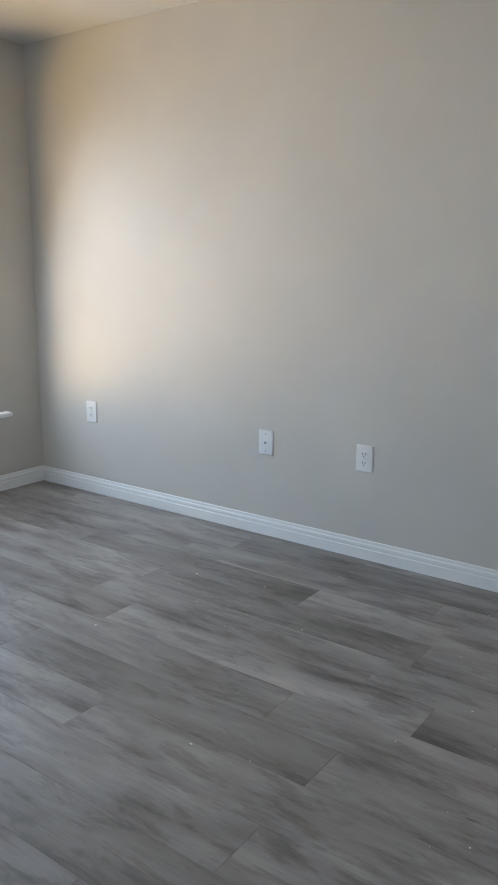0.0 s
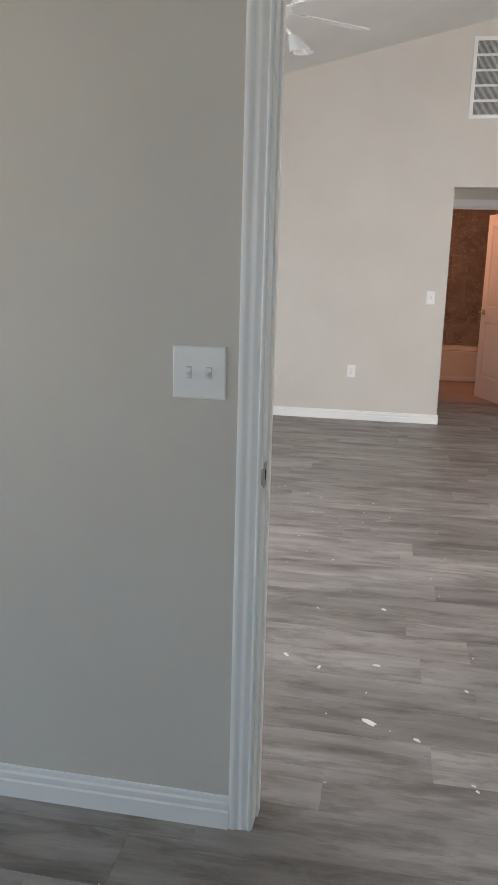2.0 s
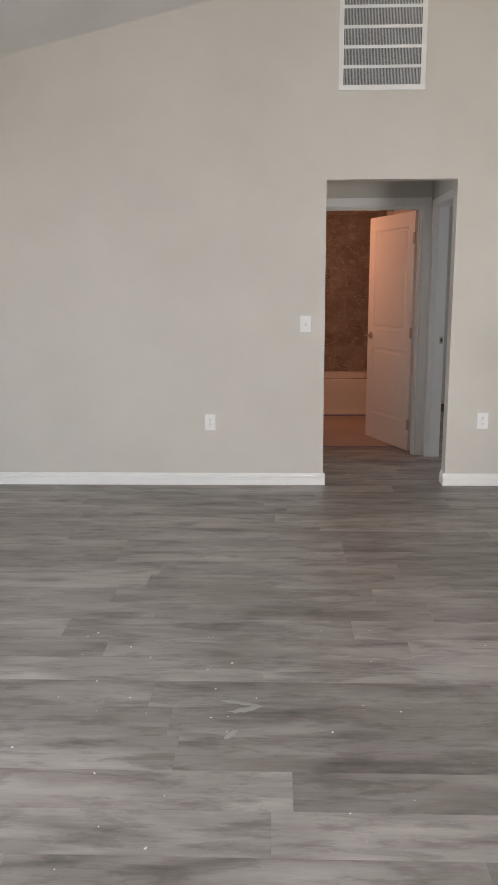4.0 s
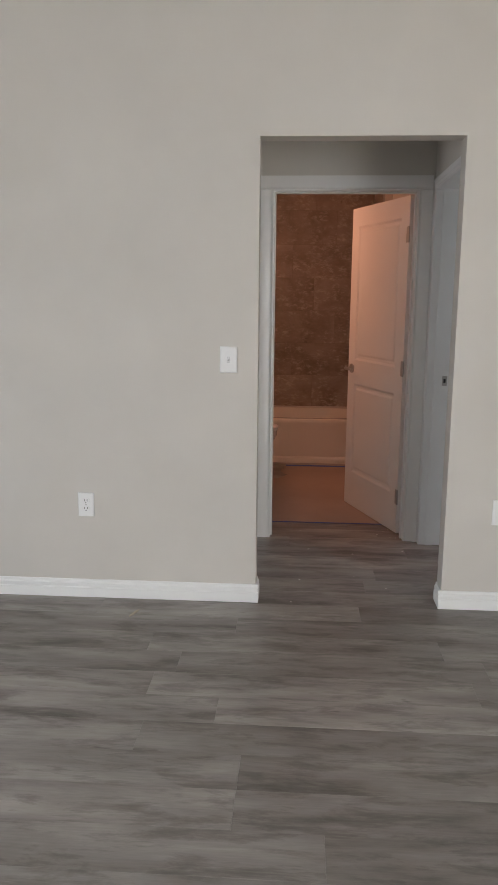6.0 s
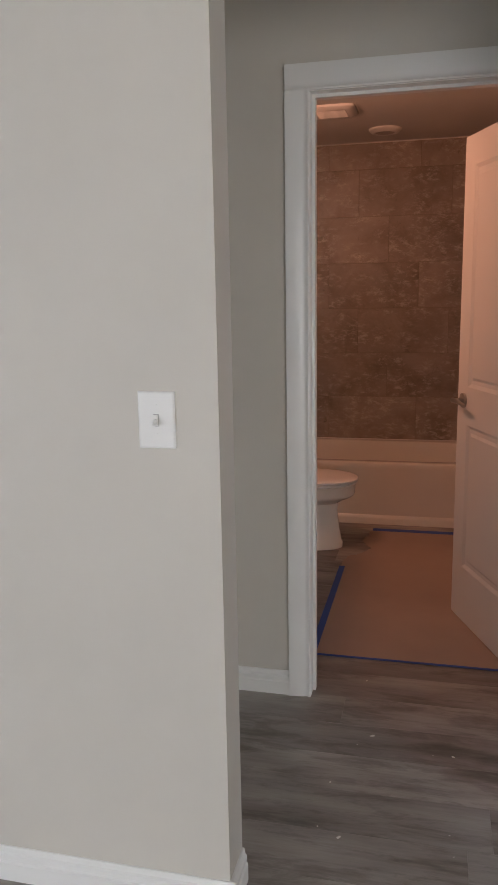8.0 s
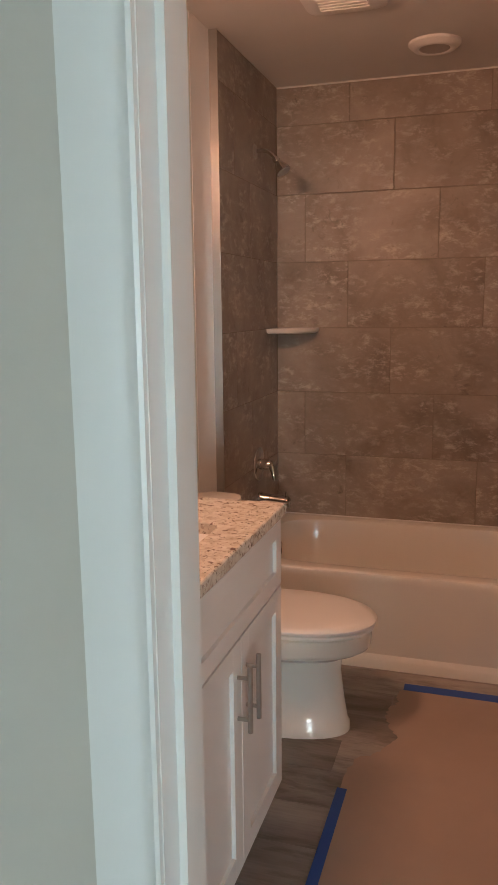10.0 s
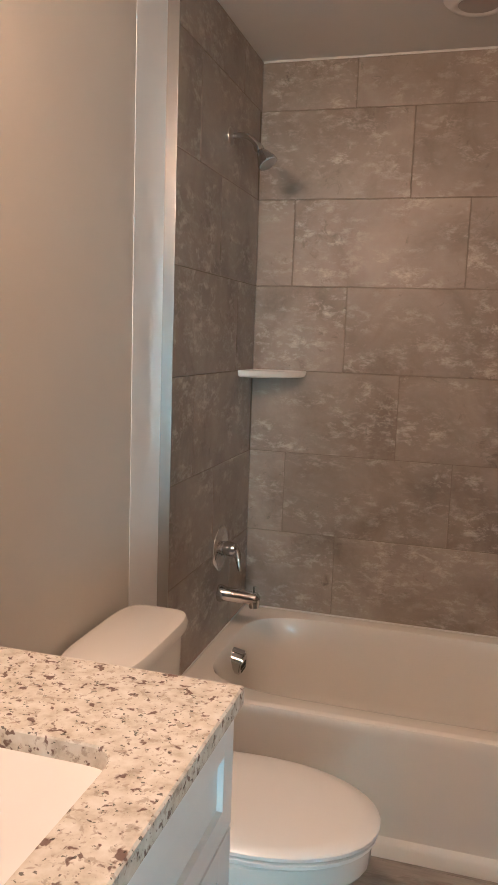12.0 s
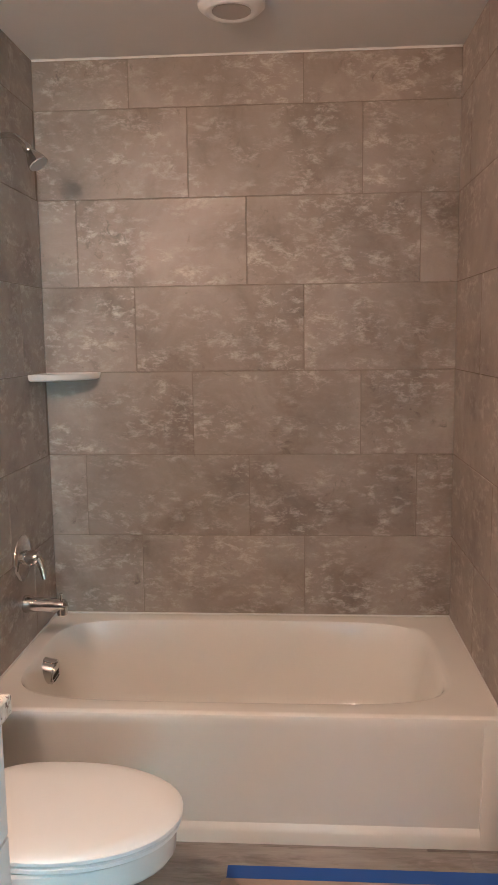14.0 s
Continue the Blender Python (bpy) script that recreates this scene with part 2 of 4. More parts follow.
def tube(bm, points, radius, n=12):
    """A round bar through points; radius is one number or one per point."""
    pts = [Vector(p) for p in points]
    rad = radius if isinstance(radius, (list, tuple)) else [radius] * len(pts)
    rings, ref = [], None
    for i, p in enumerate(pts):
        d = (pts[min(i + 1, len(pts) - 1)] - pts[max(i - 1, 0)]).normalized()
        if ref is None:
            ref = d.orthogonal().normalized()
        ref = (ref - d * ref.dot(d)).normalized()
        side = d.cross(ref)
        rings.append([p + (ref * math.cos(2 * math.pi * k / n) + side * math.sin(2 * math.pi * k / n)) * rad[i] for k in range(n)])
    return loft(bm, rings)


def tubes(*runs):
    bm = bmesh.new()
    for points, radius in runs:
        tube(bm, points, radius)
    return bm


# ---- the shell ----
def wall(name, *pairs, mat=WALL):
    return solo(name, boxes(*pairs), mat, "", "wall", "structure")


# bedroom and living room share the door wall; an added, unseen patio door opens further along
wall("wall_bedroom_door",
     ((-3.515, 3.343, 0), (0.000, 3.458, 3.9)), ((0.000, 3.343, 2.055), (0.798, 3.458, 3.9)),
     ((0.798, 3.343, 0), (2.90, 3.458, 3.9)), ((2.90, 3.343, 2.08), (4.70, 3.458, 3.9)), ((4.70, 3.343, 0), (5.615, 3.458, 3.9)))
wall("wall_bedroom_west",
     ((-3.239, -1.0, 0), (-3.124, 1.20, 2.44)), ((-3.239, 3.05, 0), (-3.124, 3.343, 2.44)),
     ((-3.239, 1.20, 0), (-3.124, 3.05, 0.44)), ((-3.239, 1.20, 2.02), (-3.124, 3.05, 2.44)))
# opening made up for the unseen south window
wall("wall_bedroom_south",
     ((-3.239, -1.115, 0), (-1.35, -1.0, 2.44)), ((0.25, -1.115, 0), (1.05, -1.0, 2.44)),
     ((-1.35, -1.115, 0), (0.25, -1.0, 0.85)), ((-1.35, -1.115, 2.05), (0.25, -1.0, 2.44)))
wall("wall_bedroom_east", ((1.05, -1.115, 0), (1.165, 3.343, 2.44)))
# window opening added out of view for the west fill
wall("wall_living_west",
     ((-3.515, 3.458, 0), (-3.40, 4.0, 2.7)), ((-3.515, 5.8, 0), (-3.40, 9.105, 2.7)),
     ((-3.515, 4.0, 0), (-3.40, 5.8, 0.60)), ((-3.515, 4.0, 2.05), (-3.40, 5.8, 2.7)))
wall("wall_living_north",
     ((-3.40, 8.99, 0), (0.758, 9.105, 3.9)), ((0.758, 8.99, 2.13), (1.638, 9.105, 3.9)), ((1.638, 8.99, 0), (5.5, 9.105, 3.9)))
wall("wall_living_east", ((5.5, 3.458, 0), (5.615, 9.105, 3.4)))
wall("wall_vestibule_west", ((0.185, 9.105, 0), (0.30, 10.02, 2.413)))
wall("wall_bath_door", ((0.185, 10.02, 0), (0.765, 10.135, 2.413)), ((0.765, 10.02, 2.058), (1.608, 10.135, 2.413)), ((1.608, 10.02, 0), (1.68, 10.135, 2.413)))
wall("wall_vestibule_east", ((1.68, 9.105, 0), (1.795, 9.18, 2.413)), ((1.68, 9.18, 2.058), (1.795, 9.97, 2.413)), ((1.68, 9.97, 0), (1.795, 13.09, 2.413)))
wall("wall_bath_west", ((-0.035, 10.135, 0), (0.08, 13.09, 2.413)), mat=BATH_WALL)
wall("wall_bath_west_furring", ((0.08, 11.95, 0), (0.0812, 12.140, 2.413)), mat=TRIM)
wall("wall_bath_west_backer", ((0.08, 12.14, 0), (0.096, 12.972, 2.413)), mat=BATH_WALL)
wall("wall_bath_north", ((0.08, 12.972, 0), (1.68, 13.09, 2.413)), mat=BATH_WALL)
wall("wall_bath_east_furring", ((1.617, 12.140, 0), (1.68, 12.972, 2.413)), mat=BATH_WALL)
wall("wall_spare_room", ((1.795, 12.975, 0), (5.0, 13.09, 2.413)), ((5.0, 9.105, 0), (5.115, 9.25, 2.413)), ((5.0, 10.45, 0), (5.115, 13.09, 2.413)),
     ((5.0, 9.25, 0), (5.115, 10.45, 0.7)), ((5.0, 9.25, 2.05), (5.115, 10.45, 2.413)))

solo("ceiling_bedroom", boxes(((-3.239, -1.115, 2.44), (1.165, 3.343, 2.54))), CEILING, "", "ceiling", "structure")
solo("ceiling_bath", boxes(((-0.035, 9.105, 2.413), (1.795, 13.09, 2.51))), CEILING, "", "ceiling", "structure")
solo("ceiling_spare_room", boxes(((1.795, 9.105, 2.413), (5.115, 13.09, 2.51))), CEILING, "", "ceiling", "structure")
SLOPE, RIDGE = 0.228, 2.0


def vault_height(x):
    return 3.253 + SLOPE * (x if x < RIDGE else 2 * RIDGE - x)


bm = bmesh.new()
for x0, x1 in ((-3.52, RIDGE), (RIDGE, 5.62)):
    z0, z1 = vault_height(x0), vault_height(x1)
    run(bm, [(x0, z0), (x1, z1), (x1, z1 + 0.1), (x0, z0 + 0.1)], (0, 3.343, 0), (0, 9.105, 0), (1, 0, 0), (0, 0, 1))
solo("ceiling_living", bm, CEILING, "", "ceiling", "structure")

solo("ground", boxes(((-400, -400, -0.3), (400, 400, -0.16))), DIRT, "", "ground", "structure")

# baseboards
BASE = [(0, 0), (0, 0.014), (0.052, 0.014), (0.056, 0.0100), (0.061, 0.0100), (0.064, 0.0120), (0.074, 0.0115), (0.079, 0.0070), (0.090, 0.006), (0.093, 0.004), (0.093, 0)]


def baseboard(p0, p1, out):
    bm = bmesh.new()
    run(bm, BASE, (*p0, 0), (*p1, 0), (0, 0, 1), (*out, 0))
    solo("baseboard", bm, TRIM, "", "baseboard", "structure")


for p0, p1, out in (
        ((-3.110, 3.343), (-0.042, 3.343), (0, -1)), ((0.840, 3.343), (1.05, 3.343), (0, -1)), ((-3.124, -1), (-3.124, 3.343), (1, 0)),
        ((-3.124, -1), (1.05, -1), (0, 1)), ((1.05, -1), (1.05, 3.329), (-1, 0)),
        ((-3.386, 8.99), (0.772, 8.99), (0, -1)), ((1.624, 8.99), (5.5, 8.99), (0, -1)), ((-3.40, 3.458), (-3.40, 8.99), (1, 0)),
        ((0.758, 8.99), (0.758, 9.105), (1, 0)), ((1.638, 8.99), (1.638, 9.105), (-1, 0)),
        ((0.30, 10.02), (0.707, 10.02), (0, -1)), ((0.30, 9.105), (0.30, 10.006), (1, 0)), ((0.08, 11.245), (0.08, 12.135), (1, 0)),
        ((1.68, 10.135), (1.68, 12.14), (-1, 0)), ((5.5, 3.458), (5.5, 8.976), (-1, 0)), ((-3.386, 3.458), (-0.042, 3.458), (0, 1)), ((0.840, 3.458), (2.88, 3.458), (0, 1))):
    baseboard(p0, p1, out)

# door linings and casings
FLUTED = [(0, 0), (0, 0.006), (0.003, 0.008), (0.007, 0.008), (0.010, 0.0055), (0.017, 0.006), (0.022, 0.0078), (0.028, 0.0080), (0.031, 0.0068), (0.038, 0.0078), (0.044, 0.0102), (0.052, 0.0108), (0.057, 0.0085), (0.057, 0)]
PLAIN = [(0, 0), (0, 0.012), (0.005, 0.014), (0.012, 0.011), (0.020, 0.011), (0.026, 0.014), (0.068, 0.018), (0.077, 0.018), (0.077, 0)]


def casing(name, x0, x1, top, face, out, width, profile, side="x"):
    """Two legs and a head round an opening x0..x1 (or y0..y1); the profile's first edge is the inner one."""
    bm = bmesh.new()

    def at(u, z):
        return (u, face, z) if side == "x" else (face, u, z)
    o = (0, out, 0) if side == "x" else (out, 0, 0)
    e = (1, 0, 0) if side == "x" else (0, 1, 0)
    n = tuple(-c for c in e)
    run(bm, profile, at(x0, 0), at(x0, top), n, o)
    run(bm, profile, at(x1, 0), at(x1, top), e, o)
    run(bm, profile, at(x0 - width, top), at(x1 + width, top), (0, 0, 1), o)
    return solo(name, bm, TRIM, "", "trim", "structure", True)


casing("trim_bedroom_door", 0.015, 0.783, 2.045, 3.343, -1, 0.057, FLUTED)
casing("trim_bedroom_door_living", 0.008, 0.790, 2.045, 3.458, 1, 0.057, FLUTED)
casing("trim_bath_door", 0.784, 1.591, 2.040, 10.02, -1, 0.077, PLAIN)
casing("trim_bath_door_inner", 0.784, 1.591, 2.040, 10.135, 1, 0.077, PLAIN)
casing("trim_spare_door", 9.197, 9.953, 2.040, 1.68, -1, 0.062, FLUTED, "y")

JAMBS = {
    "bedroom": (((0.0, 3.340, 0), (0.018, 3.461, 2.037)), ((0.780, 3.340, 0), (0.798, 3.461, 2.037)), ((0.0, 3.340, 2.037), (0.798, 3.461, 2.055)),
                ((0.018, 3.392, 0), (0.024, 3.427, 2.037)), ((0.774, 3.392, 0), (0.780, 3.427, 2.037))),
    "bath": (((0.765, 10.017, 0), (0.785, 10.138, 2.038)), ((1.588, 10.017, 0), (1.608, 10.138, 2.038)), ((0.765, 10.017, 2.038), (1.608, 10.138, 2.058)),
             ((0.785, 10.060, 0), (0.795, 10.095, 2.038)), ((1.578, 10.060, 0), (1.588, 10.095, 2.038)), ((0.795, 10.060, 2.028), (1.578, 10.095, 2.038))),
    "spare": (((1.677, 9.18, 0), (1.798, 9.199, 2.038)), ((1.677, 9.951, 0), (1.798, 9.97, 2.038)), ((1.677, 9.18, 2.038), (1.798, 9.97, 2.058)),
              ((1.715, 9.941, 0), (1.750, 9.951, 2.038))),
}
for key, pairs in JAMBS.items():
    solo("trim_" + key + "_door_lining", boxes(*pairs), TRIM, "", "trim", "structure")


# ---- windows ----
def window(name, axis, face0, face1, a0, a1, z0, z1, bars=1):
    """A framed window in a wall that spans face0..face1 across its thickness."""
    w = new(name)
    tagged(w, "white framed window set in a plastered opening", "window", "", "structure")

    def P(u, f, z):
        return (f, u, z) if axis == "y" else (u, f, z)
    mid = (face0 + face1) / 2
    f0, f1, k = mid - 0.03, mid + 0.02, 0.045
    bm = boxes((P(a0, f0, z0), P(a1, f1, z0 + k)), (P(a0, f0, z1 - k), P(a1, f1, z1)), (P(a0, f0, z0 + k), P(a0 + k, f1, z1 - k)), (P(a1 - k, f0, z0 + k), P(a1, f1, z1 - k)))
    part("window_frame", bm, PLASTIC, w)
    for i in range(bars):
        u = a0 + (a1 - a0) * (i + 1) / (bars + 1)
        part("mullion", boxes((P(u - 0.02, f0, z0 + k), P(u + 0.02, f1, z1 - k))), PLASTIC, w)
    us = [a0 + k] + [a0 + (a1 - a0) * (i + 1) / (bars + 1) for i in range(bars)] + [a1 - k]
    for i in range(bars + 1):
        u0, u1 = us[i] + (0.02 if i else 0), us[i + 1] - (0.02 if i < bars else 0)
        pane = part("pane", boxes((P(u0, mid - 0.003, z0 + k), P(u1, mid + 0.003, z1 - k))), GLASS, w)
        pane.visible_shadow = False
    return w


w = window("window_1", "y", -3.239, -3.124, 1.20, 3.05, 0.44, 2.02)
part("window_sill", boxes(((-3.174, 1.12, 0.435), (-3.074, 3.105, 0.46)), bevel=0.006), TRIM, w)
# the remaining windows are out of view, added to let daylight in
window("window_2", "x", 3.343, 3.458, 2.90, 4.70, 0.0, 2.08)
window("window_3", "y", -3.515, -3.40, 4.0, 5.8, 0.60, 2.05)
# out of view, added to go with the bedroom's south fill
window("window_5", "x", -1.115, -1.0, -1.35, 0.25, 0.85, 2.05)
window("window_4", "y", 5.0, 5.115, 9.25, 10.45, 0.7, 2.05)


# ---- doors ----
def door(name, hinge, angle, width, label, hand=1):
    """A two-panel door leaf; local x runs from the hinge to the latch, y is its thickness."""
    d = thing(name, pose(*hinge, 0, 0, angle), label, "door")
    h, t, s = 2.018, 0.0175, 0.10
    panels = ((0.24, 0.86), (1.02, 1.90))
    bm = boxes(((0, -t, 0), (s, t, h)), ((width - s, -t, 0), (width, t, h)))
    for z0, z1 in ((0, panels[0][0]), (panels[0][1], panels[1][0]), (panels[1][1], h)):
        box(bm, (s, -t, z0), (width - s, t, z1))
    part("frame", bm, DOOR, d, local=True)
    for z0, z1 in panels:
        bm = bmesh.new()
        x0, x1 = s, width - s
        for sign in (-1, 1):
            rings = []
            for inset, depth in ((0.0, 0.0), (0.014, -0.009), (0.030, -0.009), (0.042, -0.003)):
                y = sign * (t + depth)
                rings.append([(x0 + inset, y, z0 + inset), (x1 - inset, y, z0 + inset), (x1 - inset, y, z1 - inset), (x0 + inset, y, z1 - inset)])
            loft(bm, rings, cap0=False)
        part("panel", bm, DOOR, d, local=True)
    for z in (0.23, 1.02, 1.80):
        bm = boxes(((-0.004, -0.021 * hand - 0.0015, z - 0.045), (0.026, -0.0185 * hand + 0.0015, z + 0.045)), bevel=0.0008)
        tube(bm, [(-0.006, -0.022 * hand, z - 0.046), (-0.006, -0.022 * hand, z + 0.046)], 0.006, 10)
        part("hinge", bm, NICKEL, d, "satin nickel hinge", True, True)
    for sign in (-1, 1):
        k = width - 0.065
        bm = tubes(([(k, sign * t, 0.96), (k, sign * (t + 0.008), 0.96)], 0.032), ([(k, sign * (t + 0.006), 0.96), (k, sign * (t + 0.045), 0.96)], 0.010))
        tube(bm, [(k + 0.012, sign * (t + 0.045), 0.96), (k - 0.03, sign * (t + 0.047), 0.962), (k - 0.075, sign * (t + 0.045), 0.957), (k - 0.10, sign * (t + 0.040), 0.950)], [0.011, 0.010, 0.008, 0.006])
        part("door_handle", bm, NICKEL, d, "satin nickel lever handle", True, True)
    return d


door("bath_door", (1.580, 10.152, 0.012), 180 - 69.5, 0.795, "white two-panel bathroom door standing half open", -1)
door("bedroom_door", (0.793, 3.318, 0.012), 270 + 12, 0.750, "white two-panel bedroom door standing open", 1)


def strike(at, axis):
    x, y, z = at
    s = thing("strike_plate", at, "satin nickel strike plate let into a white door lining", "strike plate")
    if axis == "x":
        bm = boxes(((x, y - 0.016, z - 0.028), (x + 0.002, y + 0.016, z + 0.028)), bevel=0.0006)
        part("plate", bm, NICKEL, s)
        part("lip", tubes(([(x, y - 0.022, z - 0.02), (x, y - 0.03, z), (x, y - 0.022, z + 0.02)], 0.004)), NICKEL, s, smooth=True)
        part("latch_hole", boxes(((x + 0.002, y - 0.006, z - 0.012), (x + 0.0028, y + 0.006, z + 0.012))), DARK, s)
    else:
        part("plate", boxes(((x - 0.014, y - 0.002, z - 0.028), (x + 0.014, y, z + 0.028)), bevel=0.0006), NICKEL, s)
        part("latch_hole", boxes(((x - 0.006, y - 0.0028, z - 0.012), (x + 0.006, y - 0.002, z + 0.012))), DARK, s)


strike((0.018, 3.366, 0.925), "x")
strike((1.776, 9.951, 0.985), "y")


# ---- switch and socket plates ----
def plate(name, at, w, h, label, category, kind, gangs=1):
    p = thing(name, at, label, category)
    x, y, z = at
    bm = bmesh.new()
    loft(bm, [[(x - w / 2 + i, y - d, z - h / 2 + i), (x + w / 2 - i, y - d, z - h / 2 + i), (x + w / 2 - i, y - d, z + h / 2 - i), (x - w / 2 + i, y - d, z + h / 2 - i)]
              for i, d in ((0, 0), (0, 0.004), (0.0035, 0.0065))])
    part("cover", bm, PLASTIC, p)
    f = y - 0.0065
    if kind == "toggle":
        for g in range(gangs):
            gx = x + (g - (gangs - 1) / 2) * 0.046
            part("slot", boxes(((gx - 0.006, f - 0.0004, z - 0.013), (gx + 0.006, f + 0.002, z + 0.013))), SLOT, p)
            bm = boxes(((gx - 0.0048, f - 0.004, z - 0.011), (gx + 0.0048, f, z + 0.011)))
            tube(bm, [(gx, f - 0.002, z), (gx, f - 0.017, z - 0.007)], [0.0048, 0.0040], 8)
            part("toggle", bm, PLASTIC, p)
            for dz in (-0.03, 0.03):
                part("screw", tubes(([(gx, f, z + dz), (gx, f - 0.0012, z + dz)], 0.0032)), PLASTIC, p)
    elif kind == "duplex":
        for dz in (-0.0195, 0.0195):
            bm = bmesh.new()
            loft(bm, [[(px, f - d, pz) for px, pz, _ in oval(x, z + dz, 0, r, r * 0.83, 3.2, 24)] for d, r in ((0, 0.0172), (0.002, 0.0168))])
            socket = part("socket", bm, PLASTIC, p)
            for dx in (-0.0065, 0.0065):
                part("slot", boxes(((x + dx - 0.0013, f - 0.0026, z + dz - 0.002), (x + dx + 0.0013, f - 0.0018, z + dz + 0.0075))), DARK, socket)
            part("slot", tubes(([(x, f - 0.0026, z + dz - 0.008), (x, f - 0.0018, z + dz - 0.008)], 0.0026)), DARK, socket)
        part("screw", tubes(([(x, f, z), (x, f - 0.0012, z)], 0.003)), NICKEL, p)
    elif kind == "coax":
        part("connector", tubes(([(x, f, z), (x, f - 0.009, z)], 0.0045)), NICKEL, p, "dark metal coax connector")
        for dz in (-0.042, 0.042):
            part("screw", tubes(([(x, f, z + dz), (x, f - 0.0012, z + dz)], 0.003)), NICKEL, p)


plate("light_switch", (-0.131, 3.343, 1.155), 0.121, 0.117, "white plastic double toggle switch plate beside the bedroom door", "light switch", "toggle", 2)
plate("wall_socket", (-0.963, 3.343, 0.462), 0.080, 0.118, "white plastic duplex wall socket low on the bedroom wall", "socket", "duplex")
plate("cable_outlet", (-1.486, 3.343, 0.462), 0.080, 0.118, "white plastic cable outlet plate low on the bedroom wall", "cable outlet", "coax")
plate("wall_socket", (-2.68, 3.343, 0.474), 0.080, 0.118, "white plastic wall socket near the bedroom corner", "socket", "duplex")
plate("light_switch", (0.625, 8.99, 1.167), 0.080, 0.119, "white plastic single toggle switch plate beside the plaster opening", "light switch", "toggle")
plate("wall_socket", (-0.055, 8.99, 0.468), 0.076, 0.116, "white plastic duplex wall socket on the living room wall", "socket", "duplex")
plate("wall_socket", (1.890, 8.99, 0.480), 0.080, 0.120, "white plastic duplex wall socket beside the opening", "socket", "duplex")


# ---- living room: return-air vent, ceiling fan, bar top ----
def air_vent(x0, x1, z0, z1, y):
    v = thing("return_air_vent", ((x0 + x1) / 2, y, z0), "white metal return-air grille with five louvred sections, high on the wall", "air vent")
    e = 0.032
    part("frame", boxes(((x0, y - 0.012, z0), (x0 + e, y, z1)), ((x1 - e, y - 0.012, z0), (x1, y, z1)), ((x0 + e, y - 0.012, z0), (x1 - e, y, z0 + e)), ((x0 + e, y - 0.012, z1 - e), (x1 - e, y, z1))), TRIM, v)
    part("backing", boxes(((x0 + e, y - 0.003, z0 + e), (x1 - e, y - 0.001, z1 - e))), FILTER, v, "grey dusty air filter")
    n, bar = 5, 0.018
    step = (z1 - z0 - 2 * e + bar) / n
    for i in range(n):
        a = z0 + e + i * step
        if i:
            part("crossbar", boxes(((x0 + e, y - 0.012, a - bar), (x1 - e, y - 0.002, a))), TRIM, v)
        bm = bmesh.new()
        x = x0 + e + 0.008
        while x < x1 - e - 0.004:
            run(bm, [(0, 0.002), (0.0010, 0.002), (0.0032, 0.010), (0.0022, 0.010)], (x, y, a), (x, y, a + step - bar), (1, 0, 0), (0, -1, 0))
            x += 0.0095
        part("louvres", bm, TRIM, v, "thin white upright blades")


air_vent(0.825, 1.393, 2.69, 3.340, 8.99)


def ceiling_fan(x, y):
    top = vault_height(x)
    f = thing("ceiling_fan", (x, y, top), "white ceiling fan with flat blades and frosted light shades", "ceiling fan")
    part("canopy", loft(bmesh.new(), [oval(x, y, z, r, r) for z, r in ((top + 0.02, 0.07), (top - 0.05, 0.065), (top - 0.08, 0.025))]), TRIM, f, smooth=True)
    part("downrod", tubes(([(x, y, top - 0.07), (x, y, 2.88)], 0.013)), TRIM, f, smooth=True)
    part("motor", loft(bmesh.new(), [oval(x, y, z, r, r) for z, r in ((2.90, 0.03), (2.89, 0.10), (2.85, 0.125), (2.79, 0.125), (2.755, 0.09), (2.70, 0.07), (2.69, 0.06))]), TRIM, f, smooth=True)
    for i in range(5):
        turn = Matrix.Translation((x, y, 0)) @ Matrix.Rotation(radians(72 * i + 40), 4, "Z") @ Matrix.Translation((0, 0, 2.80)) @ Matrix.Rotation(radians(12), 4, "X")
        bm = bmesh.new()
        outline = [(0.20, -0.055), (0.62, -0.068), (0.655, -0.05), (0.655, 0.05), (0.62, 0.068), (0.20, 0.055)]
        loft(bm, [[(u, w, z) for u, w in outline] for z in (-0.003, 0.003)])
        bm.transform(turn)
        blade = part("blade", bm, TRIM, f)
        bm = boxes(((0.10, -0.02, -0.008), (0.26, 0.02, -0.003)), bevel=0.001)
        bm.transform(turn)
        part("bracket", bm, TRIM, blade)
    for i in range(3):
        a = radians(120 * i + 20)
        dx, dy = math.cos(a), math.sin(a)
        part("lamp_arm", tubes(([(x + 0.05 * dx, y + 0.05 * dy, 2.71), (x + 0.10 * dx, y + 0.10 * dy, 2.70), (x + 0.13 * dx, y + 0.13 * dy, 2.67)], 0.010)), TRIM, f, smooth=True)
        bm = bmesh.new()
        rings = []
        for s, r in ((0, 0.022), (0.02, 0.035), (0.06, 0.052), (0.10, 0.066)):
            rings.append([(px + dx * s * 0.55, py + dy * s * 0.55, 2.675 - s * 0.85) for px, py, _ in oval(x + 0.13 * dx, y + 0.13 * dy, 0, r, r, 2, 24)])
        loft(bm, rings, cap1=False)
        part("shade", bm, FROST, f, "frosted glass bell shade", True)
    for dx, zb in ((-0.03, 2.43), (0.03, 2.48)):
        part("pull_chain", tubes(([(x + dx, y, 2.69), (x + dx, y, zb + 0.05)], 0.0015), ([(x + dx, y, zb + 0.05), (x + dx, y, zb)], 0.004)), NICKEL, f)


ceiling_fan(-0.49, 6.35)

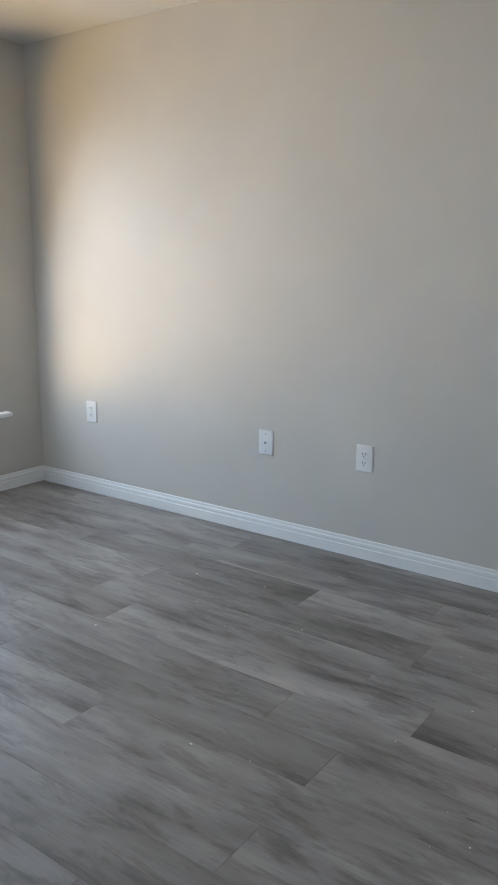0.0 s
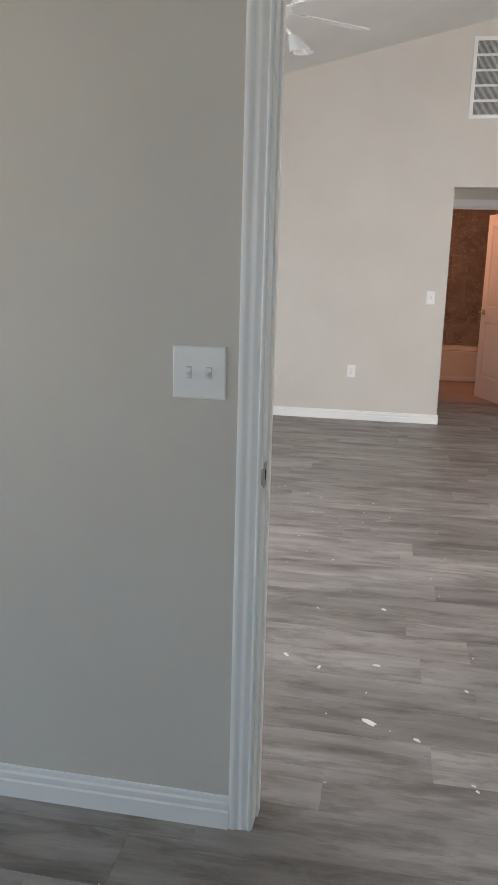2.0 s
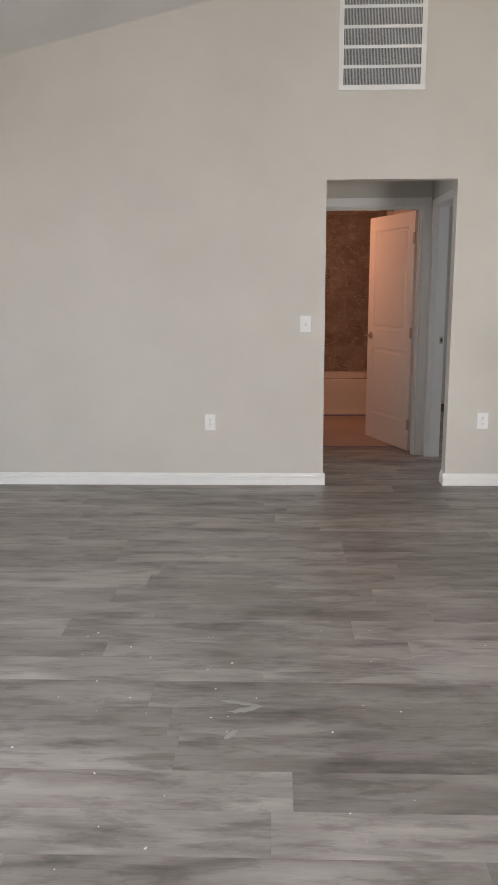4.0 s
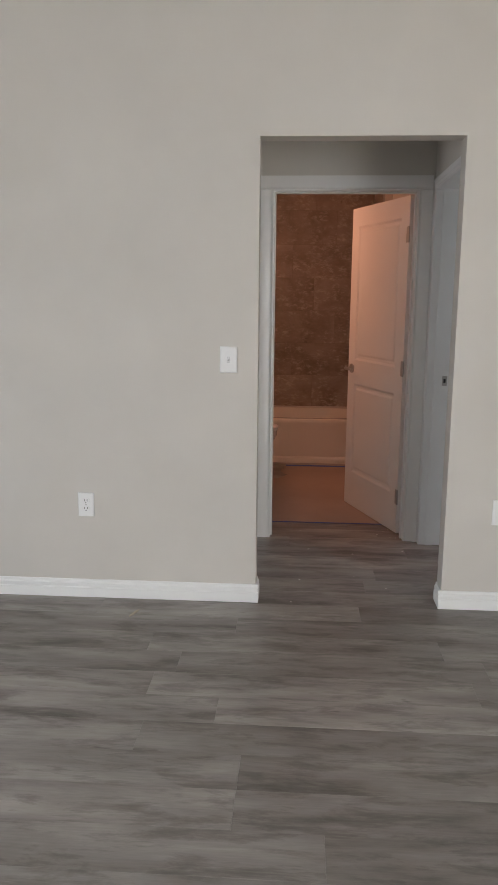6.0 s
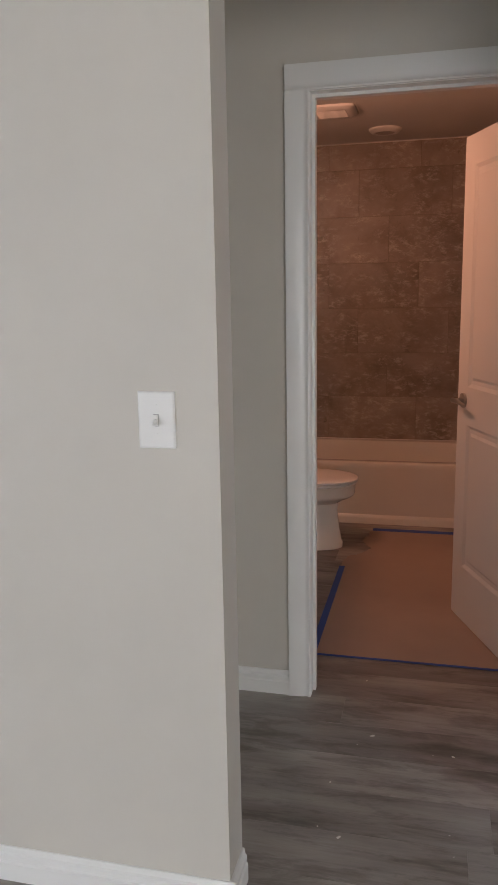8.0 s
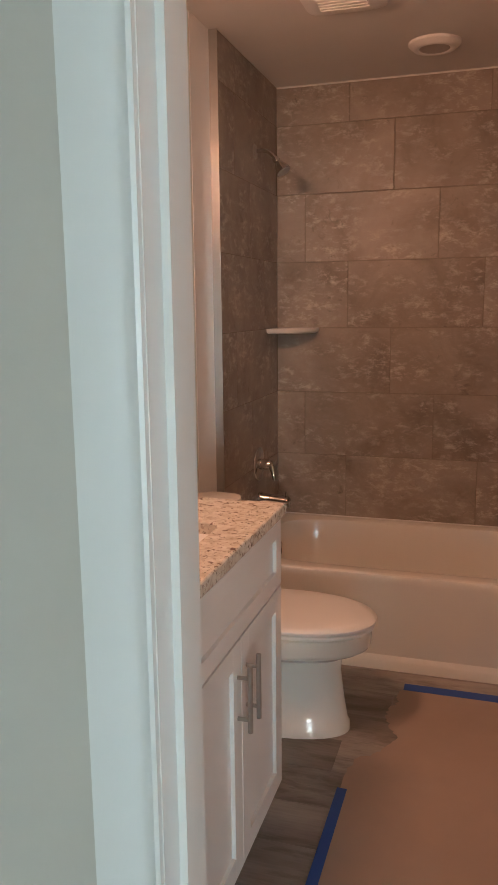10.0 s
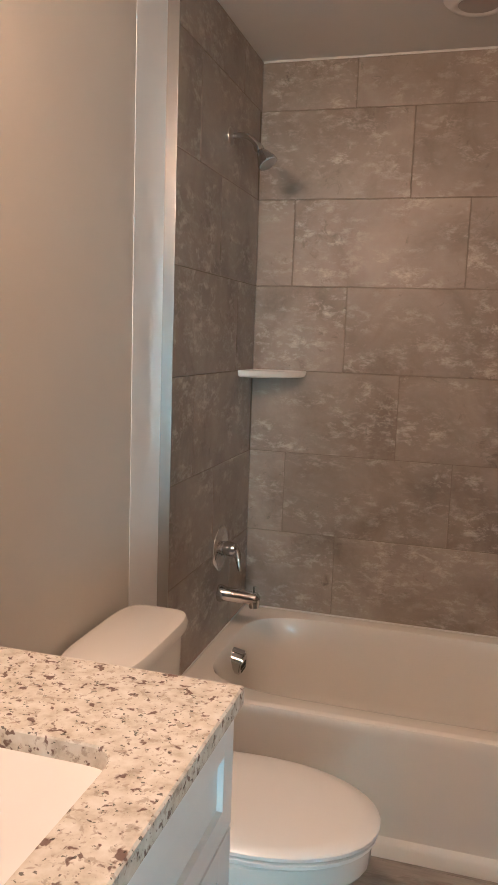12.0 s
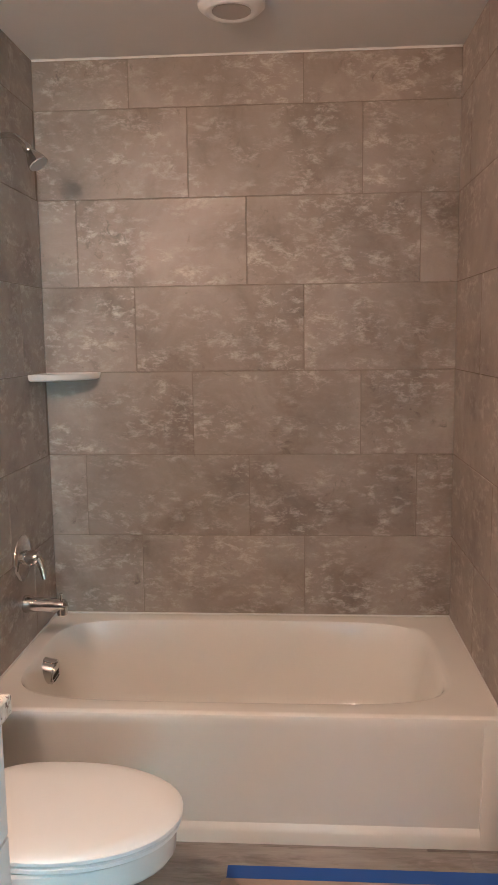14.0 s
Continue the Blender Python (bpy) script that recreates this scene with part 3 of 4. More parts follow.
# breakfast bar that meets the north wall
bar = thing("breakfast_bar", (2.9, 8.3, 0), "painted half wall with a pale granite bar top", "bar counter")
part("half_wall", boxes(((2.35, 8.15, 0), (3.6, 8.985, 0.985))), WALL, bar)
part("bar_top", boxes(((2.06, 7.95, 0.985), (3.75, 8.986, 1.020)), bevel=0.004), GRANITE, bar, "speckled beige granite slab")


# ---- bathroom: tub ----
TX0, TX1, TY0, TY1, RIM = 0.112, 1.602, 12.178, 12.955, 0.400


def bathtub():
    t = thing("bathtub", ((TX0 + TX1) / 2, (TY0 + TY1) / 2, 0), "glossy off-white alcove bathtub with a plain apron", "bathtub")
    # apron: rounded top edge, recessed field, kick step
    prof = [(0.0, 0.004), (0.040, 0.004), (0.050, 0.008), (0.062, 0.017), (0.36, 0.006), (0.385, 0.001), (0.394, 0.004), (0.399, 0.012), (0.400, 0.022), (0.395, 0.04), (0.0, 0.04)]
    bm = bmesh.new()
    run(bm, prof, (TX0, TY0, 0), (TX1, TY0, 0), (0, 0, 1), (0, 1, 0))
    # corner post of the apron at the wall end
    box(bm, (TX1 - 0.055, TY0 + 0.003, 0), (TX1, TY0 + 0.03, 0.385), 0.003)
    part("apron", bm, ACRYLIC, t, smooth=True)
    cx, cy = (TX0 + 0.055 + TX1 - 0.105) / 2, (TY0 + 0.075 + TY1 - 0.05) / 2
    rx, ry = (TX1 - 0.105 - TX0 - 0.055) / 2, (TY1 - 0.05 - TY0 - 0.075) / 2
    n = 72
    inner = oval(cx, cy, RIM, rx, ry, 5.0, n)
    outer = []
    hx0, hx1, hy0, hy1 = TX0, TX1, TY0 + 0.022, TY1
    for px, py, _ in inner:
        dx, dy = px - cx, py - cy
        s = min(((hx1 - cx) / dx if dx > 0 else (hx0 - cx) / dx) if abs(dx) > 1e-6 else 1e9, ((hy1 - cy) / dy if dy > 0 else (hy0 - cy) / dy) if abs(dy) > 1e-6 else 1e9)
        outer.append((cx + dx * s, cy + dy * s, RIM))
    rings = [[(x, y, RIM - 0.03) for x, y, _ in outer], outer, oval(cx, cy, RIM, rx + 0.012, ry + 0.012, 5, n), oval(cx, cy, RIM - 0.004, rx, ry, 5, n)]
    for z, k, p in ((RIM - 0.018, 0.985, 5), (RIM - 0.06, 0.970, 4.8), (0.25, 0.935, 4.4), (0.13, 0.895, 4.0), (0.085, 0.85, 3.6), (0.065, 0.76, 3.2), (0.058, 0.4, 3)):
        rings.append(oval(cx + (1 - k) * -0.10, cy, z, rx * k, ry * (k * 0.9 + 0.1 * k * k), p, n))
    bm = loft(bmesh.new(), rings, cap0=False)
    part("basin", bm, ACRYLIC, t, smooth=True)
    bm = tubes(([(0.170, 12.60, 0.330), (0.212, 12.60, 0.322)], 0.043), ([(0.212, 12.60, 0.322), (0.217, 12.60, 0.321)], 0.036))
    over = part("overflow_plate", bm, CHROME, t, "round chrome overflow plate", True)
    for k in (-0.016, -0.008, 0.0, 0.008, 0.016):
        part("slot", boxes(((0.2155, 12.60 - 0.027, 0.321 + k * 1.3 - 0.002), (0.2185, 12.60 + 0.027, 0.321 + k * 1.3 + 0.002))), DARK, over)
    part("drain", tubes(([(0.36, 12.60, 0.058), (0.36, 12.60, 0.064)], 0.032)), CHROME, t, smooth=True)


bathtub()


# ---- bathroom: fittings ----
def shower_head():
    s = thing("wall_shower", (0.112, 12.60, 2.07), "small brushed metal shower on a bent arm", "shower")
    part("flange", loft(bmesh.new(), [[(0.112 + d, y, z) for y, z, _ in oval(12.60, 2.07, 0, r, r, 2, 28)] for d, r in ((0, 0.030), (0.004, 0.029), (0.010, 0.014))]), NICKEL, s, smooth=True)
    part("arm", tubes(([(0.112, 12.60, 2.07), (0.145, 12.599, 2.074), (0.170, 12.597, 2.068), (0.192, 12.593, 2.052), (0.204, 12.590, 2.038)], 0.0088)), CHROME, s, smooth=True)
    d = Vector((0.55, -0.12, -0.80)).normalized()
    p = Vector((0.204, 12.590, 2.038))
    part("head", tubes(([p, p + d * 0.012, p + d * 0.022, p + d * 0.030, p + d * 0.060, p + d * 0.072], [0.013, 0.015, 0.012, 0.017, 0.031, 0.033])), CHROME, s, smooth=True)
    part("nozzle_face", tubes(([p + d * 0.0722, p + d * 0.074], 0.030)), SLOT, s)


def shower_valve():
    y, z = 12.62, 0.715
    v = thing("shower_valve", (0.112, y, z), "chrome single-lever shower valve on the tiled wall", "shower valve")
    part("escutcheon", loft(bmesh.new(), [[(0.112 + d, py, pz) for py, pz, _ in oval(y, z, 0, r, r, 2, 36)] for d, r in ((0, 0.078), (0.004, 0.077), (0.009, 0.066), (0.012, 0.040), (0.013, 0.03))]), CHROME, v, smooth=True)
    part("hub", tubes(([(0.12, y, z), (0.15, y, z), (0.168, y, z), (0.176, y, z)], [0.026, 0.025, 0.022, 0.012])), CHROME, v, smooth=True)
    part("lever", tubes(([(0.160, y, z + 0.005), (0.176, y - 0.008, z - 0.012), (0.184, y - 0.013, z - 0.036), (0.190, y - 0.017, z - 0.068)], [0.015, 0.014, 0.010, 0.006])), CHROME, v, smooth=True)


def tub_spout():
    y, z = 12.62, 0.555
    t = thing("tub_spout", (0.112, y, z), "chrome tub spout with a lift diverter, on the tiled wall", "tub spout")
    part("body", tubes(([(0.112, y, z), (0.118, y, z), (0.14, y, z - 0.001), (0.215, y, z - 0.003), (0.248, y, z - 0.006), (0.256, y, z - 0.010)], [0.030, 0.030, 0.025, 0.023, 0.022, 0.014])), CHROME, t, smooth=True)
    part("outlet", tubes(([(0.240, y, z - 0.005), (0.242, y, z - 0.036)], [0.021, 0.018])), CHROME, t, smooth=True)
    part("diverter", tubes(([(0.240, y, z + 0.012), (0.240, y, z + 0.030), (0.240, y, z + 0.038)], [0.004, 0.004, 0.007])), CHROME, t, smooth=True)


def corner_shelf():
    s = thing("corner_shelf", (0.12, 12.94, 1.31), "off-white ceramic quarter-round corner shelf", "shelf")
    bm = bmesh.new()
    arc = [(0.112, 12.957), (0.112, 12.760)] + [(0.112 + 0.205 * math.sin(a), 12.957 - 0.200 * math.cos(a)) for a in [math.pi / 2 * k / 14 for k in range(1, 14)]] + [(0.317, 12.957)]
    cx, cy = 0.16, 12.91
    loft(bm, [[(cx + (x - cx) * k, cy + (y - cy) * k, z) for x, y in arc] for z, k in ((1.298, 0.90), (1.303, 0.97), (1.318, 1.0), (1.322, 0.995), (1.322, 0.95), (1.317, 0.90))])
    part("slab", bm, SHELF, s, smooth=True)


shower_head(), shower_valve(), tub_spout(), corner_shelf()


# ---- toilet ----
def toilet(cy=11.715):
    t = thing("toilet", (0.40, cy, 0), "white porcelain close-coupled toilet with the lid closed", "toilet")

    def egg(xb, xf, z, half, n=44, p=2.1):
        """A rounded plan from the back xb to the front xf."""
        pts = []
        wide = xb + (xf - xb) * 0.42
        for i in range(n):
            a = 2 * math.pi * i / n
            c, s = math.cos(a), math.sin(a)
            rx = (xf - wide) if c > 0 else (wide - xb)
            q = p if c > 0 else p * 1.5
            pts.append((wide + rx * math.copysign(abs(c) ** (2 / q), c), cy + half * math.copysign(abs(s) ** (2 / q), s), z))
        return [(x, y, z * 0.92) for x, y, z in pts]
    rings = [egg(0.20, 0.700, z, h) for z, h in ((0.0, 0.122), (0.035, 0.122))]
    rings += [egg(0.20, xf, z, h) for z, xf, h in ((0.048, 0.693, 0.113), (0.12, 0.682, 0.104), (0.24, 0.668, 0.096), (0.285, 0.672, 0.098))]
    rings += [egg(0.18, xf, z, h) for z, xf, h in ((0.305, 0.700, 0.125), (0.325, 0.742, 0.160), (0.340, 0.762, 0.178), (0.352, 0.768, 0.183), (0.405, 0.770, 0.185), (0.412, 0.764, 0.180))]
    part("bowl", loft(bmesh.new(), rings), PORCELAIN, t, smooth=True)
    part("seat", loft(bmesh.new(), [egg(0.30, xf, z, h) for z, xf, h in ((0.413, 0.754, 0.166), (0.4145, 0.756, 0.168), (0.416, 0.780, 0.181), (0.426, 0.782, 0.182), (0.431, 0.776, 0.176))]), PLASTIC, t, "white plastic toilet seat", True)
    part("lid", loft(bmesh.new(), [egg(0.29, xf, z, h) for z, xf, h in ((0.4305, 0.756, 0.164), (0.4335, 0.758, 0.166), (0.435, 0.784, 0.183), (0.444, 0.785, 0.184), (0.450, 0.778, 0.178), (0.455, 0.74, 0.165), (0.457, 0.66, 0.11))]), PLASTIC, t, "white plastic toilet lid", True)
    part("lid_hinge", tubes(([(0.300, cy - 0.09, 0.406), (0.300, cy + 0.09, 0.406)], 0.012)), PLASTIC, t, smooth=True)

    def block(x0, x1, half, z, p=4.5):
        return oval((x0 + x1) / 2, cy, z, (x1 - x0) / 2, half, p, 48)
    part("tank", loft(bmesh.new(), [block(0.10, x1, h, z) for z, x1, h in ((0.37, 0.250, 0.165), (0.40, 0.262, 0.175), (0.72, 0.272, 0.192))]), PORCELAIN, t, smooth=True)
    part("tank_lid", loft(bmesh.new(), [block(x0, x1, h, z) for z, x0, x1, h in ((0.721, 0.097, 0.277, 0.196), (0.728, 0.094, 0.284, 0.202), (0.742, 0.094, 0.284, 0.202), (0.753, 0.098, 0.278, 0.197), (0.758, 0.11, 0.262, 0.182))]), PORCELAIN, t, smooth=True)
    part("flush_lever", tubes(([(0.262, cy - 0.13, 0.67), (0.290, cy - 0.13, 0.67), (0.292, cy - 0.08, 0.662)], 0.006)), CHROME, t, smooth=True)


toilet()

# ---- vanity ----
VX, VT = 0.575, 0.879


def shaker(name, y0, y1, z0, z1, parent, rail=0.055):
    """A framed front with a recessed field, facing +x."""
    bm = boxes(((VX, y0, z0), (VX + 0.019, y0 + rail, z1)), ((VX, y1 - rail, z0), (VX + 0.019, y1, z1)),
               ((VX, y0 + rail, z0), (VX + 0.019, y1 - rail, z0 + rail)), ((VX, y0 + rail, z1 - rail), (VX + 0.019, y1 - rail, z1)), bevel=0.0012)
    box(bm, (VX, y0 + rail, z0 + rail), (VX + 0.009, y1 - rail, z1 - rail))
    return part(name, bm, CABINET, parent)


def pull(y, z0, z1, parent):
    x = VX + 0.019
    bm = tubes(([(x + 0.030, y, z0), (x + 0.030, y, z1)], 0.006), ([(x, y, z0 + 0.03), (x + 0.030, y, z0 + 0.03)], 0.005), ([(x, y, z1 - 0.03), (x + 0.030, y, z1 - 0.03)], 0.005))
    part("handle", bm, NICKEL, parent, "satin nickel bar handle", True)


def cabinet(y0, y1, label):
    c = thing("vanity_cabinet", (0.33, (y0 + y1) / 2, 0), label, "cabinet", "vanity cabinets under the counter")
    part("body", boxes(((0.083, y0, 0.10), (VX - 0.002, y1, VT))), CABINET, c)
    part("toe_kick", boxes(((0.083, y0, 0.002), (VX - 0.07, y1, 0.10))), CABINET, c)
    return c


sink_unit = cabinet(10.524, 11.228, "white shaker sink cabinet with two doors and bar handles")
shaker("false_front", 10.528, 11.224, 0.690, 0.868, sink_unit, 0.045)
for y0, y1, hy in ((10.528, 10.874, 10.846), (10.878, 11.224, 10.912)):
    d = shaker("door", y0, y1, 0.108, 0.684, sink_unit)
    pull(hy, 0.472, 0.632, d)
drawers = cabinet(10.142, 10.520, "white shaker drawer cabinet with bar handles")
for z0, z1 in ((0.108, 0.395), (0.401, 0.684), (0.690, 0.868)):
    d = shaker("drawer", 10.146, 10.516, z0, z1, drawers, 0.045)
    x = VX + 0.019
    zm = (z0 + z1) / 2
    part("handle", tubes(([(x + 0.030, 10.25, zm), (x + 0.030, 10.41, zm)], 0.006), ([(x, 10.28, zm), (x + 0.030, 10.28, zm)], 0.005), ([(x, 10.38, zm), (x + 0.030, 10.38, zm)], 0.005)), NICKEL, d, "satin nickel bar handle", True)

# counter slab with a rounded rectangular cut-out
SX, SY, SRX, SRY = 0.365, 10.832, 0.140, 0.176
CX0, CX1, CY0, CY1, CT = 0.083, 0.603, 10.139, 11.242, 0.909
counter = thing("vanity_counter", (0.34, 10.7, VT), "speckled beige granite vanity counter with an undermount cut-out", "counter")
hole = oval(SX, SY, 0, SRX, SRY, 9.0, 64)
outer = []
for px, py, _ in hole:
    dx, dy = px - SX, py - SY
    s = min(((CX1 - SX) / dx if dx > 0 else (CX0 - SX) / dx) if abs(dx) > 1e-6 else 1e9, ((CY1 - SY) / dy if dy > 0 else (CY0 - SY) / dy) if abs(dy) > 1e-6 else 1e9)
    outer.append((SX + dx * s, SY + dy * s))
# put the slab's true corners on the nearest spokes
for qx in (CX0, CX1):
    for qy in (CY0, CY1):
        k = min(range(64), key=lambda i: (outer[i][0] - qx) ** 2 + (outer[i][1] - qy) ** 2)
        outer[k] = (qx, qy)
E3 = 0.003


def pulled(k):
    return [(min(max(x, CX0 + k), CX1 - k), min(max(y, CY0 + k), CY1 - k)) for x, y in outer]


rings = [[(x, y, VT) for x, y, _ in hole], [(x, y, VT) for x, y in pulled(0)], [(x, y, CT - E3) for x, y in pulled(0)], [(x, y, CT) for x, y in pulled(E3)],
         [(x, y, CT) for x, y, _ in oval(SX, SY, 0, SRX + 0.002, SRY + 0.002, 9, 64)], [(x, y, CT - 0.003) for x, y, _ in hole], [(x, y, VT) for x, y, _ in hole]]
part("slab", loft(bmesh.new(), rings, False, False), GRANITE, counter)
part("backsplash", boxes(((0.083, CY0, CT), (0.103, CY1 - 0.012, CT + 0.075)), bevel=0.0015), GRANITE, counter)

basin = thing("sink", (SX, SY, 0.726), "white porcelain rectangular undermount sink", "sink")
rings = [oval(SX, SY, z, SRX + a, SRY + a, p, 64) for z, a, p in ((VT - 0.001, 0.02, 9), (VT - 0.001, 0.006, 9), (VT - 0.012, 0.003, 8), (0.80, 0.0, 9), (0.758, -0.006, 8), (0.738, -0.016, 7), (0.730, -0.035, 6), (0.726, -0.085, 4))]
part("bowl", loft(bmesh.new(), rings, False, True), PORCELAIN, basin, smooth=True)
part("drain", tubes(([(SX, SY, 0.726), (SX, SY, 0.731)], 0.022)), CHROME, basin, "chrome drain", True)

tap = thing("faucet", (0.160, SY, CT), "chrome single-lever faucet behind the sink", "faucet")
part("base", loft(bmesh.new(), [oval(0.160, SY, z, 0.026, r, 3, 28) for z, r in ((CT, 0.075), (CT + 0.008, 0.072), (CT + 0.014, 0.06))]), CHROME, tap, smooth=True)
part("spout", tubes(([(0.160, SY, CT + 0.008), (0.162, SY, CT + 0.055), (0.185, SY, CT + 0.078), (0.225, SY, CT + 0.080), (0.255, SY, CT + 0.066), (0.264, SY, CT + 0.048)], [0.024, 0.021, 0.019, 0.017, 0.015, 0.014])), CHROME, tap, smooth=True)
part("lever", tubes(([(0.160, SY, CT + 0.075), (0.155, SY, CT + 0.105), (0.150, SY - 0.01, CT + 0.118), (0.135, SY - 0.07, CT + 0.135)], [0.020, 0.017, 0.010, 0.006])), CHROME, tap, smooth=True)

mirror = thing("mirror", (0.083, 10.7, 0.99), "large frameless wall mirror above the vanity backsplash", "mirror")
part("glass", boxes(((0.083, 10.20, 0.990), (0.089, 11.195, 2.03))), MIRROR, mirror)
part("channel", boxes(((0.083, 10.20, 0.984), (0.092, 11.195, 0.990))), CHROME, mirror, "thin bright metal channel")

# unseen fixture, added as the source of the bathroom's warm light
vlight = thing("vanity_light", (0.083, 10.83, 2.2), "assumed satin nickel bar lamp with frosted shades, out of view above the mirror", "wall lamp")
part("back_plate", boxes(((0.083, 10.55, 2.16), (0.105, 11.11, 2.25)), bevel=0.004), NICKEL, vlight)
for y in (10.63, 10.83, 11.03):
    part("shade", loft(bmesh.new(), [oval(0.155, y, z, r, r, 2, 24) for z, r in ((2.32, 0.055), (2.26, 0.048), (2.225, 0.03))], False, True), FROST, vlight, "frosted glass shade", True)

# ceiling fittings
fan = thing("exhaust_fan", (0.60, 11.97, 2.413), "square white ceiling exhaust fan grille", "exhaust fan")
part("grille", loft(bmesh.new(), [oval(0.60, 11.97, z, r, r, 9, 48) for z, r in ((2.413, 0.135), (2.402, 0.135), (2.392, 0.118), (2.389, 0.095))]), PLASTIC, fan, smooth=True)
for k in range(-3, 4):
    part("slat", boxes(((0.52, 11.97 + k * 0.024 - 0.004, 2.3865), (0.68, 11.97 + k * 0.024 + 0.004, 2.3895))), PLASTIC, fan)
down = thing("downlight", (0.85, 12.56, 2.413), "round white ceiling downlight over the tub, unlit", "downlight")
part("ring", loft(bmesh.new(), [oval(0.85, 12.56, z, r, r, 2, 40) for z, r in ((2.413, 0.100), (2.404, 0.099), (2.388, 0.080), (2.386, 0.066), (2.390, 0.058))], True, False), PLASTIC, down, smooth=True)
part("lens", loft(bmesh.new(), [oval(0.85, 12.56, z, r, r, 2, 32) for z, r in ((2.392, 0.060), (2.389, 0.056))]), LENS, down, "grey frosted lens")

# metal edge strips beside the tiles
for name, pair in (("tile_trim", ((0.0812, 12.1385, 0.40), (0.114, 12.1425, 2.412))), ("tile_trim", ((1.599, 12.1365, 0.0), (1.617, 12.1400, 2.412)))):
    solo(name, boxes(pair, bevel=0.0008), NICKEL, "", "trim", "structure")

# caulk beads where the tiles meet the ceiling and the tub
for pair in (((0.113, 12.9505, 2.4055), (1.601, 12.9552, 2.4125)), ((0.113, 12.950, 0.4005), (1.601, 12.9552, 0.4065)), ((0.1130, 12.20, 0.4005), (0.1175, 12.950, 0.4055)), ((1.5965, 12.20, 0.4005), (1.601, 12.950, 0.4055))):
    solo("trim_caulk", boxes(pair, bevel=0.0015), SHELF, "", "trim", "structure")

# ---- paper and tape on the bathroom floor ----
FZ = 0.006
rng = random.Random(4)
rough_edge = [(0.735, 11.45), (0.745, 11.54), (0.800, 11.585), (0.835, 11.65), (0.862, 11.71), (0.828, 11.765), (0.806, 11.825), (0.812, 11.885), (0.835, 11.93), (0.828, 11.985), (0.845, 12.05)]
edge = []
for (x0, y0), (x1, y1) in zip(rough_edge, rough_edge[1:]):
    for k in range(5):
        f = k / 5
        edge.append((x0 + (x1 - x0) * f + rng.uniform(-0.008, 0.008), y0 + (y1 - y0) * f + rng.uniform(-0.006, 0.006)))
outline = [(0.745, 10.345), (1.53, 10.345), (1.655, 10.60), (1.655, 12.05), (0.845, 12.05)] + edge[::-1]
bm = bmesh.new()
loft(bm, [[(x, y, z) for x, y in outline] for z in (FZ, FZ + 0.0012)])
paper = solo("floor_paper", bm, PAPER, "torn brown builder's paper laid over the bathroom floor", "floor paper")
for a, b in (((0.845, 12.035), (1.60, 12.085)), ((0.735, 10.334), (1.52, 10.350)), ((0.722, 10.352), (0.752, 11.38))):
    z = FZ + 0.0016
    solo("tape_strip", boxes(((*a, z), (*b, z + 0.0006))), TAPE, "strip of blue masking tape along the paper's edge", "tape", group="tape on the paper")

# ---- chips and dust on the floor ----
rng = random.Random(11)
chip_meshes = []
for k in range(6):
    bm = bmesh.new()
    n = rng.randint(5, 8)
    stretch = rng.choice((1.0, 1.4, 2.2))
    ring = []
    for i in range(n):
        a = 2 * math.pi * i / n
        r = rng.uniform(0.5, 1.1)
        ring.append((r * stretch * math.cos(a), r * math.sin(a)))
    loft(bm, [[(x, y, 0) for x, y in ring], [(x * 0.85, y * 0.85, 0.5) for x, y in ring]])
    chip_meshes.append(mesh_of("paint_chip", bm, CHIP))


def chip(x, y, size, mesh=None):
    ob = new("paint_chip", mesh or rng.choice(chip_meshes))
    ob.matrix_world = pose(x, y, FZ, 0, 0, rng.uniform(0, 360)) @ Matrix.Diagonal((size, size, min(size, 0.004), 1))
    tagged(ob, "small white paint chip lying on the plank floor", "debris", "chips on the floor")


for x, y, s in ((0.295, 3.885, 0.014), (0.440, 3.820, 0.012), (-0.02, 4.262, 0.008), (0.107, 4.195, 0.007), (0.310, 4.252, 0.008), 
                (0.330, 4.735, 0.010), (-0.427, 5.157, 0.014), (-0.41, 5.214, 0.010), (0.596, 3.613, 0.007), (0.613, 4.141, 0.009), (0.93, 9.00, 0.004), (0.97, 9.30, 0.004), (1.02, 9.80, 0.006)):
    chip(x, y, s)
for k in range(110):
    x, y = rng.gauss(0.35, 0.7), rng.uniform(3.55, 6.6)
    chip(x, y, rng.uniform(0.0015, 0.0045))
for k in range(40):
    x, y = rng.uniform(-1.6, 0.6), rng.uniform(1.2, 3.3)
    chip(x, y, rng.uniform(0.0012, 0.003))
for k in range(16):
    x, y = rng.uniform(0.75, 1.6), rng.uniform(9.1, 10.3)
    chip(x, y, rng.uniform(0.0015, 0.004))

